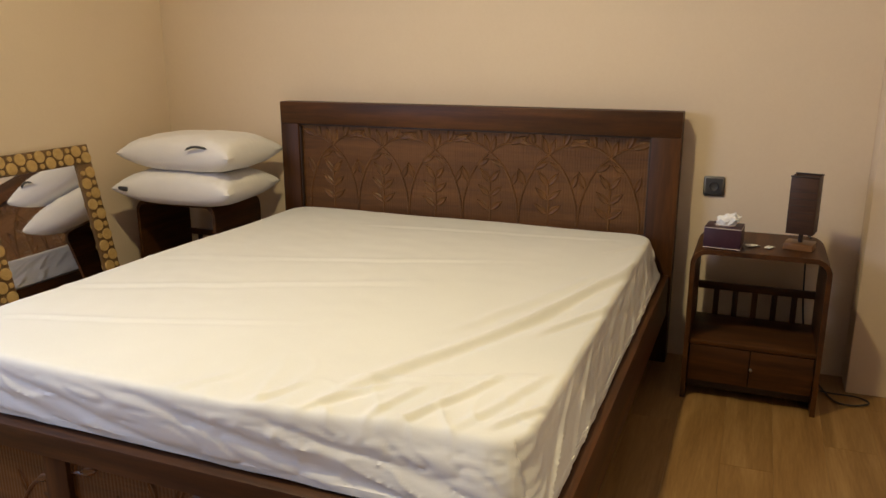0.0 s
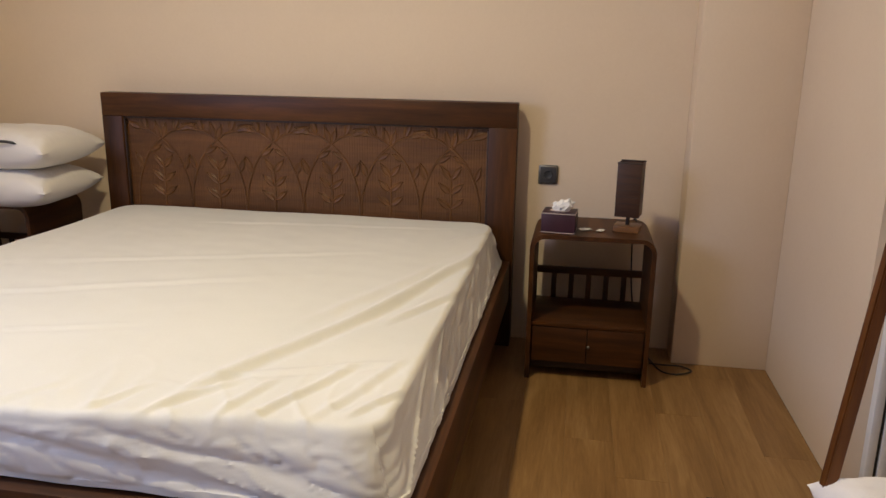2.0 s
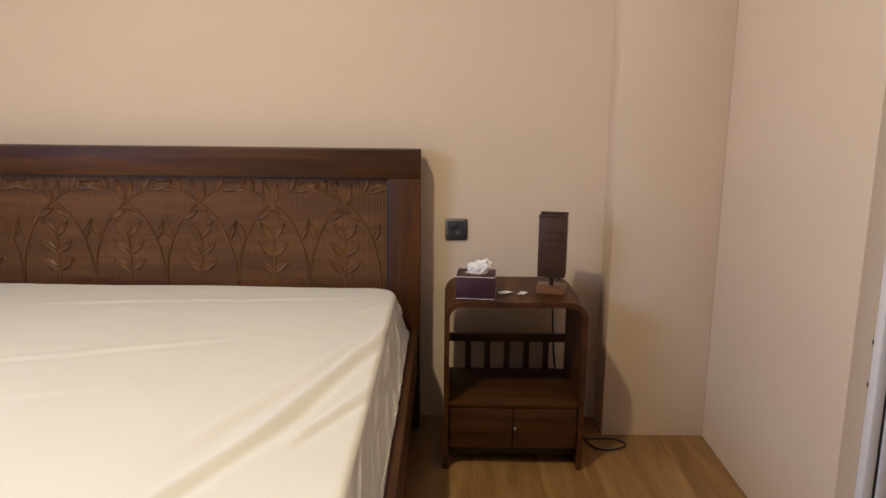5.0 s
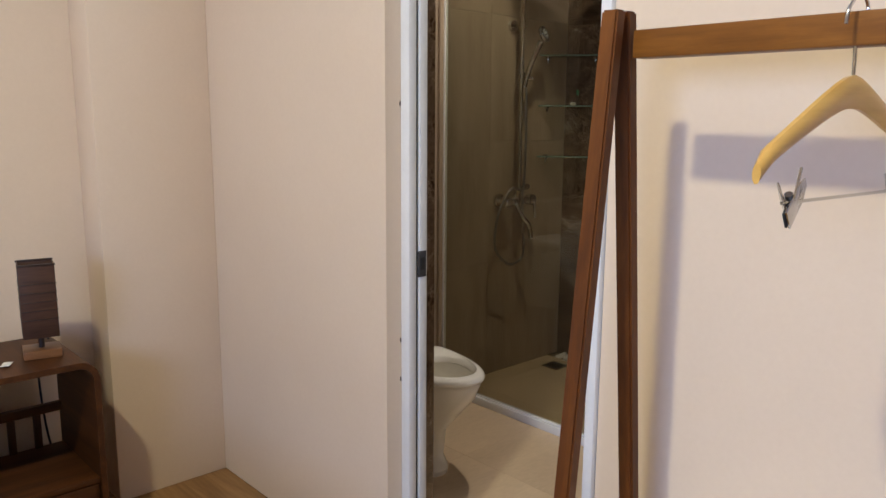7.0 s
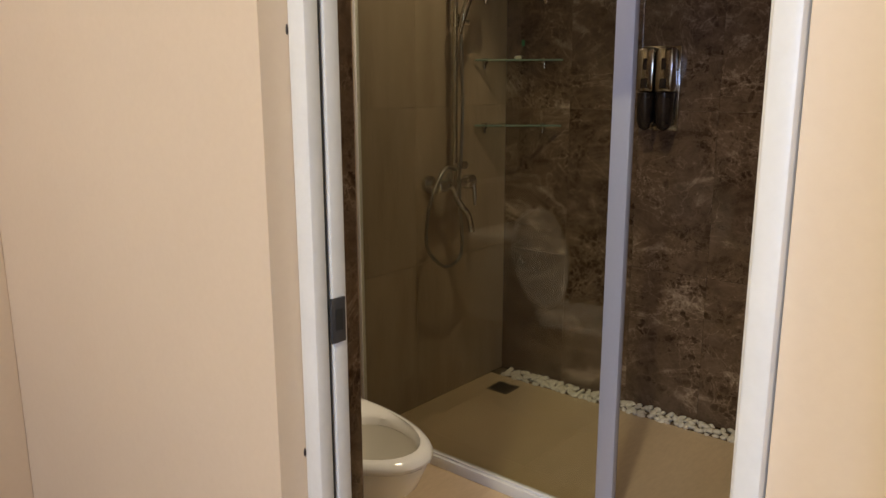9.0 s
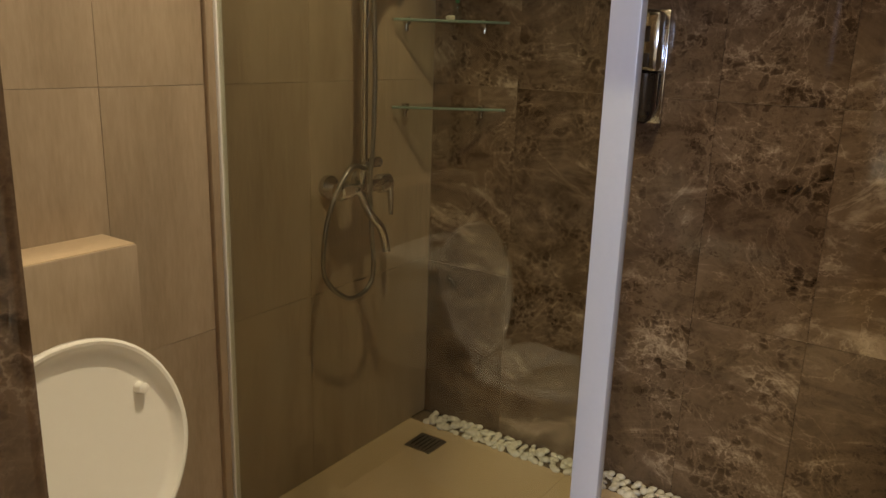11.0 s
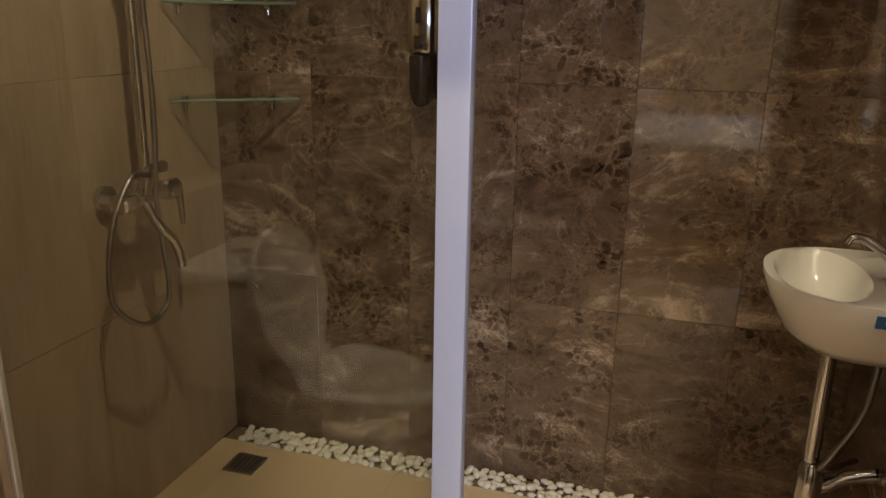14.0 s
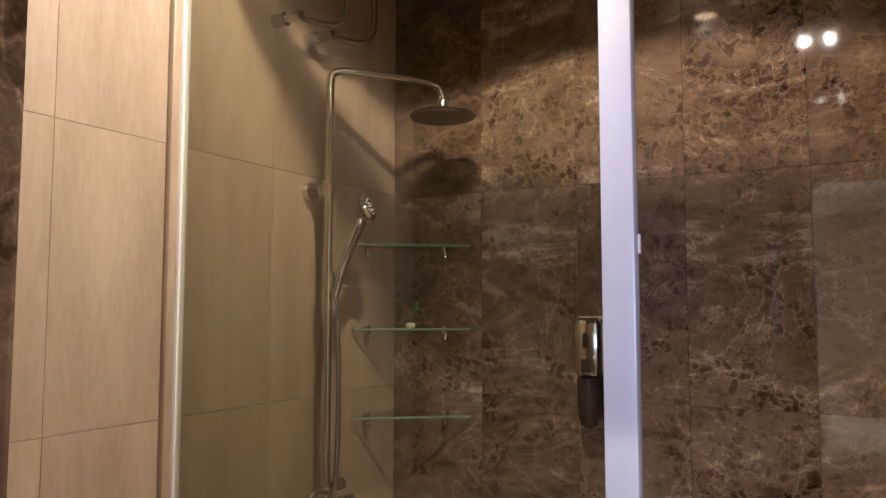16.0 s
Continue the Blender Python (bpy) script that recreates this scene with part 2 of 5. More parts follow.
CERAMIC = surface("white_ceramic", (0.86, 0.83, 0.74), (0.89, 0.86, 0.78), 2, 0.1, 30, 0, coat=0.4, spread=0.03)
SEATPLASTIC = surface("white_seat_plastic", (0.85, 0.83, 0.77), (0.88, 0.86, 0.80), 2, 0.14, 40, 0, spread=0.04)
CHROME = surface("chrome", (0.50, 0.49, 0.47), (0.60, 0.585, 0.56), 4, 0.14, 60, 0, metal=1.0, spread=0.05)
STEEL = surface("brushed_steel", (0.22, 0.21, 0.20), (0.34, 0.325, 0.30), 20, 0.35, 120, 0.0002, metal=1.0)
# white lacquer like WHITEALU, with blue daylight and dimness put into its colour
POSTALU = surface("blue_shaded_white_post", (0.43, 0.45, 0.54), (0.47, 0.49, 0.58), 3, 0.25, 90, 0.0001)
WHITEALU = surface("white_lacquered_metal", (0.74, 0.74, 0.75), (0.8, 0.8, 0.81), 3, 0.35, 90, 0.0002)
WHITEPAINT = surface("white_gloss_paint", (0.72, 0.72, 0.70), (0.82, 0.82, 0.80), 5, 0.38, 70, 0.0006)
RUBBER = surface("black_rubber", (0.012, 0.012, 0.012), (0.03, 0.03, 0.03), 12, 0.6, 90, 0.0003)
DARKPLASTIC = surface("charcoal_plastic", (0.03, 0.03, 0.034), (0.06, 0.06, 0.064), 10, 0.4, 90, 0.0002)
SMOKE = surface("smoked_plastic", (0.012, 0.009, 0.008), (0.03, 0.022, 0.018), 10, 0.22, 90, 0)
PURPLE = surface("aubergine_leatherette", (0.028, 0.008, 0.016), (0.055, 0.015, 0.03), 14, 0.5, 180, 0.0006)
PALECORD = surface("pale_piping", (0.5, 0.42, 0.38), (0.6, 0.52, 0.47), 20, 0.7, 120, 0.0003)
PAPER = surface("white_tissue", (0.8, 0.79, 0.77), (0.86, 0.85, 0.83), 12, 0.9, 120, 0.0006)
LAMPSHADE = wood("dark_woven_shade", (0.03, 0.013, 0.008), (0.06, 0.027, 0.016), (0.1, 0.045, 0.025), "x", 0.6, 2.5)
PALEWOOD = wood("pale_hanger_wood", (0.52, 0.29, 0.06), (0.62, 0.37, 0.09), (0.7, 0.44, 0.13), "x", 0.35, 1.2, coat=0.4)
SLICE = surface("log_slice_wood", (0.40, 0.24, 0.08), (0.62, 0.42, 0.17), 30, 0.55, 160, 0.0006, per_object=True)
BARK = surface("brown_resin", (0.10, 0.052, 0.02), (0.2, 0.11, 0.045), 18, 0.5, 120, 0.0008)
PEBBLE = surface("white_pebble", (0.55, 0.50, 0.42), (0.78, 0.74, 0.66), 22, 0.6, 120, 0.0004)
RUGDARK = surface("black_rug_pile", (0.012, 0.011, 0.014), (0.03, 0.026, 0.03), 30, 0.95, 320, 0.003)
RUGRED = surface("rose_rug_pile", (0.16, 0.035, 0.045), (0.26, 0.07, 0.08), 40, 0.95, 320, 0.002)
RUGOLIVE = surface("olive_rug_pile", (0.20, 0.17, 0.06), (0.34, 0.29, 0.13), 40, 0.95, 320, 0.002)
BLUELABEL = surface("blue_label", (0.01, 0.09, 0.22), (0.02, 0.13, 0.30), 12, 0.4, 80, 0)
WHITEINK = surface("white_ink", (0.7, 0.72, 0.75), (0.75, 0.77, 0.8), 12, 0.5, 80, 0)
SOAP = surface("ivory_soap", (0.74, 0.70, 0.52), (0.8, 0.76, 0.6), 12, 0.4, 60, 0)
GREENBOTTLE = surface("green_bottle", (0.03, 0.16, 0.07), (0.05, 0.22, 0.1), 12, 0.25, 60, 0)
GLASS = glass("shower_glass", (0.94, 0.945, 0.89), 1.62)
SHELFGLASS = glass("shelf_glass", (0.90, 0.94, 0.92), 1.6)
GREENEDGE = surface("green_glass_edge", (0.12, 0.18, 0.15), (0.2, 0.27, 0.22), 9, 0.12, 60, 0)
MIRROR = surface("mirror_silver", (0.86, 0.86, 0.86), (0.88, 0.88, 0.88), 1, 0.02, 10, 0, metal=1.0, spread=0.01)
LAMPGLOW = glow("lamp_diffuser", (1.0, 0.72, 0.42), 6.0)


# ---- building helpers ----
def bx(bm, x0, x1, y0, y1, z0, z1, bevel=0.0):
    r = bmesh.ops.create_cube(bm, size=1.0)
    vs = r["verts"]
    for v in vs:
        v.co = (x0 + (v.co.x + 0.5) * (x1 - x0), y0 + (v.co.y + 0.5) * (y1 - y0), z0 + (v.co.z + 0.5) * (z1 - z0))
    if bevel:
        es = {e for v in vs for e in v.link_edges}
        bmesh.ops.bevel(bm, geom=list(es), offset=bevel, segments=2, affect="EDGES", profile=0.5)
    return bm


def box(x0, x1, y0, y1, z0, z1, bevel=0.0):
    return bx(bmesh.new(), x0, x1, y0, y1, z0, z1, bevel)


def smooth(ob, angle=40):
    me = ob.data
    for p in me.polygons:
        p.use_smooth = True
    me.set_sharp_from_angle(angle=radians(angle))
    return ob


def mesh_of(bm, name, material, soft=True):
    bmesh.ops.recalc_face_normals(bm, faces=bm.faces)
    me = bpy.data.meshes.new(name)
    bm.to_mesh(me)
    bm.free()
    me.materials.append(material)
    if soft:
        for p in me.polygons:
            p.use_smooth = True
        me.set_sharp_from_angle(angle=radians(40))
    return me


def part(name, bm, material, parent, label="", at=None):
    ob = new(name, mesh_of(bm, name, material))
    ob.parent = parent
    if at is not None:
        ob.matrix_local = at
    if label:
        ob["label"] = label
    return ob


def thing(name, label, category, x=0, y=0, z=0, rz=0, group="", kind="", rx=0, ry=0):
    ob = new(name)
    ob.empty_display_size = 0.05
    ob.matrix_world = pose(x, y, z, rx, ry, rz)
    return tagged(ob, label, category, group, kind)


def setting(name, bm, material, label="", category=""):
    ob = new(name, mesh_of(bm, name, material))
    return tagged(ob, label, category, "", "structure")


def tube(points, radius, sides=10, closed=False):
    """A round tube along points, as one mesh."""
    bm = bmesh.new()
    pts = [Vector(p) for p in points]
    rings = []
    up = Vector((0.3, 0.2, 0.93))
    for i, p in enumerate(pts):
        d = (pts[(i + 1) % len(pts)] - pts[i - 1]) if closed or 0 < i < len(pts) - 1 else (pts[1] - pts[0] if i == 0 else pts[-1] - pts[-2])
        d.normalize()
        a = d.cross(up)
        if a.length < 1e-3:
            a = d.cross(Vector((1, 0, 0)))
        a.normalize()
        up = a.cross(d)
        c = d.cross(a)
        r = radius[i] if isinstance(radius, (list, tuple)) else radius
        rings.append([bm.verts.new(p + r * (math.cos(k * math.tau / sides) * a + math.sin(k * math.tau / sides) * c)) for k in range(sides)])
    n = len(rings)
    for i in range(n if closed else n - 1):
        q, w = rings[i], rings[(i + 1) % n]
        for k in range(sides):
            bm.faces.new((q[k], q[(k + 1) % sides], w[(k + 1) % sides], w[k]))
    if not closed:
        bm.faces.new(rings[0])
        bm.faces.new(rings[-1])
    return bm


def bend(points, steps=6):
    """A smooth line through points (Catmull-Rom)."""
    p = [Vector(points[0])] + [Vector(q) for q in points] + [Vector(points[-1])]
    out = []
    for i in range(1, len(p) - 2):
        for k in range(steps):
            t = k / steps
            a, b, c, d = p[i - 1], p[i], p[i + 1], p[i + 2]
            out.append(0.5 * (2 * b + (c - a) * t + (2 * a - 5 * b + 4 * c - d) * t * t + (3 * b - a - 3 * c + d) * t ** 3))
    out.append(p[-2])
    return out


def lathe(profile, sides=24, sx=1.0, sy=1.0, shift=None):
    """Rings of (radius, z) round the z axis; sx and sy squash them; shift moves a ring's centre in y."""
    bm = bmesh.new()
    rings = []
    for i, (r, z) in enumerate(profile):
        o = shift[i] if shift else 0
        rings.append([bm.verts.new((r * sx * math.cos(k * math.tau / sides), o + r * sy * math.sin(k * math.tau / sides), z)) for k in range(sides)])
    for q, w in zip(rings, rings[1:]):
        for k in range(sides):
            bm.faces.new((q[k], q[(k + 1) % sides], w[(k + 1) % sides], w[k]))
    bm.faces.new(rings[0])
    bm.faces.new(rings[-1])
    return bm


def cyl(radius, p, q, sides=16):
    return tube([p, q], radius, sides)


def prism(outline, z0, z1, axis="z", bevel=0.0):
    """An outline of (a, b) pairs pushed from z0 to z1 along an axis."""
    bm = bmesh.new()
    put = {"z": lambda a, b, c: (a, b, c), "y": lambda a, b, c: (a, c, b), "x": lambda a, b, c: (c, a, b)}[axis]
    lo = [bm.verts.new(put(a, b, z0)) for a, b in outline]
    hi = [bm.verts.new(put(a, b, z1)) for a, b in outline]
    n = len(lo)
    bm.faces.new(lo)
    bm.faces.new(hi)
    for i in range(n):
        bm.faces.new((lo[i], lo[(i + 1) % n], hi[(i + 1) % n], hi[i]))
    bmesh.ops.recalc_face_normals(bm, faces=bm.faces)
    if bevel:
        bmesh.ops.bevel(bm, geom=list(bm.edges), offset=bevel, segments=1, affect="EDGES")
    return bm


# ---- the large structure ----
XL, XR, YB, YH, ZC = -2.8, 1.015, -3.6, 3.74, 3.05
BX0, BX1, BY0, BY1, BZC = 1.19, 3.07, 1.87, 3.67, 2.57

setting("wall_north", box(XL - 0.15, XR + 0.02, YH, YH + 0.15, 0, ZC), PLASTER, "cream painted plaster wall behind the bed", "wall")
setting("wall_pilaster", box(0.625, XR, 3.575, YH - 0.002, 0, ZC, 0.004), PLASTER, "cream plastered pilaster beside the nightstand", "wall")
bm = box(XL - 0.15, XL, YB, YH, 0, 1.2)
bx(bm, XL - 0.15, XL, YB, YH, 2.2, ZC)
bx(bm, XL - 0.15, XL, YB, -0.18, 1.2, 2.2)
bx(bm, XL - 0.15, XL, 1.42, YH, 1.2, 2.2)
setting("wall_west", bm, PLASTER, "cream painted plaster wall", "wall")
setting("wall_south", box(XL - 0.15, XR + 0.15, YB - 0.15, YB, 0, ZC), PLASTER, "cream painted plaster wall", "wall")
bm = box(XR, BX0 - 0.012, 2.612, YH + 0.05, 0, ZC)
bx(bm, XR, 1.128, 2.604, 2.612, 0, 2.0)
bx(bm, XR, BX0 - 0.012, 1.91, 2.612, 2.0, ZC)
bx(bm, XR - 0.012, BX0 - 0.012, YB, 1.91, 0, ZC)
setting("wall_east", bm, PLASTER, "cream painted plaster wall with the bathroom doorway", "wall")
setting("ceiling", box(XL, XR, YB, YH, ZC, ZC + 0.1), CEIL, "plain white bedroom ceiling", "ceiling")

# window on the west wall
win = thing("window_1", "white window letting in cool daylight", "window", XL, 0.62, 1.2, kind="structure")
for a0, a1, c0, c1 in ((-0.8, -0.76, 0, 1.0), (0.76, 0.8, 0, 1.0), (-0.76, 0.76, 0, 0.03), (-0.76, 0.76, 0.97, 1.0), (-0.02, 0.02, 0.03, 0.97)):
    part("window_frame", box(-0.12, -0.07, a0, a1, c0, c1, 0.004), WHITEPAINT, win)

# ceiling lamp of the bedroom
lamp = thing("ceiling_light", "round white ceiling light, switched on", "light", -0.9, 1.62, 2.94)
part("housing", lathe([(0.13, 0.11), (0.14, 0.06), (0.13, 0.03)], 28), WHITEPAINT, lamp)
part("diffuser", lathe([(0.128, 0.035), (0.115, 0.022), (0.06, 0.012)], 28), LAMPGLOW, lamp)

# bathroom shell: backing walls; tiles come last
setting("wall_bath_east", box(BX1 + 0.01, BX1 + 0.15, BY0 - 0.15, BY1 + 0.15, 0, BZC), PALEGROUT, "dark marble tiled bathroom wall", "wall")
setting("wall_bath_north", box(BX0, BX1 + 0.01, BY1 + 0.01, BY1 + 0.15, 0, BZC), GROUT, "beige stone tiled bathroom wall", "wall")
setting("wall_bath_south", box(BX0, BX1 + 0.01, BY0 - 0.15, BY0 - 0.01, 0, BZC), PALEGROUT, "dark marble tiled bathroom wall", "wall")
bm = box(BX0 - 0.012, BX0 - 0.010, 2.645, BY1 + 0.01, 0, BZC)
bx(bm, BX0 - 0.012, BX0 - 0.002, BY0 - 0.01, 1.93, 0, BZC)
bx(bm, BX0 - 0.012, BX0 - 0.010, 1.93, 2.645, 2.0, BZC)
setting("wall_bath_west", bm, PALEGROUT, "dark marble tiled wall round the doorway", "wall")
# ceiling out of view, dark so that it returns little fill light
setting("ceiling_bath", box(BX0 - 0.012, BX1 + 0.01, BY0 - 0.01, BY1 + 0.01, BZC, BZC + 0.1), LOWBOUNCE, "plain unseen bathroom ceiling, darkened to cut bounced light", "ceiling")

# door frame
frame_thing = thing("door_frame", "white painted bathroom door frame with chipped edges", "door frame", 1.05, 2.2, 0, kind="structure")


def jamb(y0, y1, x0, x1, name="jamb", material=WHITEPAINT, z1=2.0):
    return part(name, box(x0 - 1.05, x1 - 1.05, y0 - 2.2, y1 - 2.2, 0, z1, 0.004), material, frame_thing)


jamb(2.568, 2.6035, 1.063, 1.0895)
jamb(2.575, 2.6035, 1.0897, 1.0993, "seal", RUBBER)
jamb(2.569, 2.6035, 1.0995, 1.1275)
jamb(2.606, 2.64, 1.1282, 1.1885, "reveal_tile", MARBLE)
jamb(1.912, 1.936, 0.992, 1.03)
jamb(1.912, 1.950, 1.03, 1.085)
jamb(1.912, 1.944, 1.085, 1.178)
part("head_jamb", box(0.014, 0.125, -0.249, 0.367, 1.84, 2.0, 0.003), WHITEPAINT, frame_thing)
st = part("strike_plate", box(0.043, 0.071, 0.3655, 0.3695, 0.882, 0.952, 0.001), DARKPLASTIC, frame_thing, "dark steel strike plate")
part("latch_hole", box(0.050, 0.064, 0.3645, 0.368, 0.902, 0.935), RUBBER, st)
for z in (0.59, 0.70, 1.33):
    part("paint_chip", lathe([(0.0008, 0), (0.0022, 0.004), (0.0018, 0.010), (0.0008, 0.014)], 6), BLACKWOOD_SHADE, frame_thing, at=pose(0.0125, 0.4035, z))

# open bathroom door with white lever
leaf = thing("door_1", "white bathroom door standing open against the wall", "door", 1.182, 1.905, 0.01, 6.0, kind="structure")
part("door_leaf", box(0, 0.56, -0.0, 0.036, 0, 1.82, 0.003), WHITEPAINT, leaf)
handle = part("door_handle", cyl(0.024, (0.49, 0.036, 0.92), (0.49, 0.044, 0.92), 18), WHITEALU, leaf, "white lever handle")
part("lever", tube(bend([(0.49, 0.044, 0.92), (0.49, 0.085, 0.925), (0.475, 0.098, 0.92), (0.44, 0.1, 0.895), (0.41, 0.1, 0.875)]), 0.008, 10), WHITEALU, handle)

# ledge behind the toilet
ledge = thing("wall_ledge", "beige tiled ledge wall behind the toilet", "ledge", 1.52, 3.61, 0, kind="structure")
part("core", box(-0.328, 0.352, -0.055, 0.055, 0, 0.868), GROUT, ledge)
for a0, a1 in ((-0.328, 0.068), (0.070, 0.355)):
    part("tile", box(a0, a1, -0.062, -0.0555, 0.002, 0.575, 0.001), BEIGETILE, ledge)
    part("tile", box(a0, a1, -0.062, -0.0555, 0.577, 0.873, 0.001), BEIGETILE, ledge)
part("ledge_top", box(-0.328, 0.355, -0.055, 0.058, 0.8685, 0.875, 0.001), FLOORTILE, ledge)
part("end_tile", box(0.3525, 0.3575, -0.0545, 0.058, 0.002, 0.868, 0.001), BEIGETILE, ledge)


# ---- bedroom: the bed ----
bed = thing("bed", "dark teak bed frame with carved headboard and footboard", "bed", -1.04, 2.65, 0)
OX, OY = -1.04, 2.65
HX0, HX1 = -2.0, -0.08


def bb(x0, x1, y0, y1, z0, z1, bevel=0.004):
    return box(x0 - OX, x1 - OX, y0 - OY, y1 - OY, z0, z1, bevel)


hb = part("headboard", bb(HX0 + 0.1, HX1 - 0.12, 3.645, 3.665, 0.3, 0.985, 0), CARVED, bed, "carved teak panel with leaves and vines")
part("stile", bb(HX0, HX0 + 0.1, 3.615, 3.70, 0, 0.98), DARKWOOD_Z, hb)
part("stile", bb(HX1 - 0.12, HX1, 3.615, 3.70, 0, 0.98), DARKWOOD_Z, hb)
part("top_rail", bb(HX0, HX1, 3.615, 3.70, 0.98, 1.085), DARKWOOD, hb)
# near-black strips paint shade into the recess where panel meets frame
part("edge_shade_strip", bb(HX0 + 0.1, HX1 - 0.12, 3.625, 3.645, 0.972, 0.98, 0.002), BLACKWOOD_SHADE, hb)
part("edge_shade_strip", bb(HX0 + 0.1, HX0 + 0.107, 3.625, 3.645, 0.3, 0.968, 0.003), BLACKWOOD_SHADE, hb)
part("edge_shade_strip", bb(HX1 - 0.127, HX1 - 0.12, 3.625, 3.645, 0.3, 0.968, 0.003), BLACKWOOD_SHADE, hb)


def leaf_bm(bm, x, z, ang, length, width, y, thick=0.0045):
    """A flat carved leaf in the x-z plane, with a raised midrib, pointing along ang."""
    d = Vector((math.cos(ang), 0, math.sin(ang)))
    n = Vector((-math.sin(ang), 0, math.cos(ang)))
    o = Vector((x, y, z))
    left, right, mid = [], [], []
    for i in range(7):
        t = i / 6
        w = width * math.sin(math.pi * t ** 0.8) * 0.5
        c = o + d * (length * t)
        mid.append(bm.verts.new(c + Vector((0, -thick * (0.35 + 0.65 * math.sin(math.pi * t)) * 0.45, 0))))
        left.append((bm.verts.new(c + n * w), bm.verts.new(c + n * w * 0.55 + Vector((0, -thick, 0)))))
        right.append((bm.verts.new(c - n * w), bm.verts.new(c - n * w * 0.55 + Vector((0, -thick, 0)))))
    for i in range(6):
        for s in (left, right):
            bm.faces.new((s[i][0], s[i + 1][0], s[i + 1][1], s[i][1]))
            bm.faces.new((s[i][1], s[i + 1][1], mid[i + 1], mid[i]))


def merge(dst, src):
    me = bpy.data.meshes.new("tmp")
    src.to_mesh(me)
    src.free()
    dst.from_mesh(me)
    bpy.data.meshes.remove(me)


def vine(bm, x, z0, h, y, flip, size):
    """An arching stem with pairs of leaves and a short plant below the arch."""
    pts = bend([(x, y, z0), (x + flip * 0.012, y, z0 + h * 0.32), (x + flip * 0.07, y, z0 + h * 0.66), (x + flip * 0.17, y, z0 + h * 0.88), (x + flip * 0.235, y, z0 + h * 0.93)], 5)
    merge(bm, tube(pts, 0.0052, 6))
    for k, a, s in ((7, 1.95, 1), (10, 0.5, 0.9), (13, 1.85, 1.05), (17, 1.25, 1.1), (19, 0.35, 1.1)):
        p = pts[min(k, len(pts) - 1)]
        leaf_bm(bm, p.x, p.z, a if flip > 0 else math.pi - a, 0.085 * size * s, 0.034 * size * s, y)
    if flip < 0:
        return
    cx = x + flip * 0.135
    stem = bend([(cx, y, z0 - 0.02), (cx + 0.004, y, z0 + h * 0.25), (cx, y, z0 + h * 0.5)], 4)
    merge(bm, tube(stem, 0.0045, 6))
    for zz, a in ((0.16, 0.65), (0.16, 2.5), (0.32, 0.7), (0.32, 2.4), (0.48, 0.9), (0.48, 2.2)):
        leaf_bm(bm, cx, z0 + h * zz, a, 0.078 * size, 0.032 * size, y)


bm = bmesh.new()
for i in range(6):
    xa = HX0 + 0.14 + i * 0.272 - OX
    vine(bm, xa, 0.55, 0.405, 3.645 - OY, 1, 1.0)
    if i < 6:
        vine(bm, xa + 0.27, 0.55, 0.405, 3.645 - OY, -1, 0.9)
part("carving", bm, LEAFWOOD, hb, "raised carved vine leaves")

part("side_rail", bb(-0.145, -0.09, 1.66, 3.615, 0.22, 0.40), DARKWOOD_Y, bed)
part("side_rail", bb(-1.99, -1.935, 1.66, 3.615, 0.22, 0.40), DARKWOOD_Y, bed)
fb = part("footboard", bb(-1.93, -0.15, 1.615, 1.64, 0.06, 0.345, 0), CARVED, bed, "carved teak footboard panel")
part("top_rail", bb(-1.99, -0.09, 1.585, 1.66, 0.335, 0.402), DARKWOOD, fb)
part("bottom_rail", bb(-1.93, -0.15, 1.60, 1.65, 0.05, 0.09), DARKWOOD, fb)
for xx in (-1.99, -1.42, -0.85, -0.17):
    part("stile", bb(xx, xx + 0.08, 1.598, 1.652, 0, 0.335), DARKWOOD_Z, fb)
bm = bmesh.new()
for i in range(5):
    vine(bm, -1.88 + i * 0.34 - OX, 0.1, 0.205, 1.615 - OY, 1, 0.75)
part("carving", bm, LEAFWOOD, fb, "raised carved vine leaves")
part("slat_deck", bb(-1.935, -0.145, 1.66, 3.615, 0.23, 0.26, 0.003), DARKWOOD, bed)


# mattress under a fitted sheet: a grid wrapped over a block, with pulled folds; its hem lies on the rails
CREASES = (  # x0, y0, x1, y1, height, half width
    (-0.62, 1.80, -0.36, 2.42, 0.010, 0.020), (-0.36, 2.42, -0.15, 3.12, 0.012, 0.020), (-0.30, 2.33, -0.14, 2.66, 0.008, 0.015),
    (-0.52, 2.30, -0.20, 3.05, 0.005, 0.022), (-0.44, 1.69, -0.33, 1.96, 0.007, 0.013), (-0.31, 1.72, -0.22, 2.00, 0.005, 0.012),
    (-0.52, 1.69, -0.47, 1.84, 0.005, 0.012), (-0.25, 1.74, -0.17, 1.86, 0.006, 0.010), (-0.66, 1.68, -0.55, 1.83, 0.007, 0.012),
    (-0.80, 1.66, -0.74, 1.76, 0.006, 0.012), (-1.00, 1.64, -0.93, 1.74, 0.005, 0.012), (-0.60, 1.86, -0.25, 2.00, 0.005, 0.013),
    (-1.88, 2.15, -0.80, 2.62, 0.004, 0.016), (-1.86, 2.55, -0.70, 2.95, 0.004, 0.016), (-1.80, 1.85, -1.05, 2.10, 0.003, 0.014),
    (-1.3, 3.35, -0.35, 3.46, 0.003, 0.016), (-0.30, 3.25, -0.16, 3.45, 0.004, 0.012))


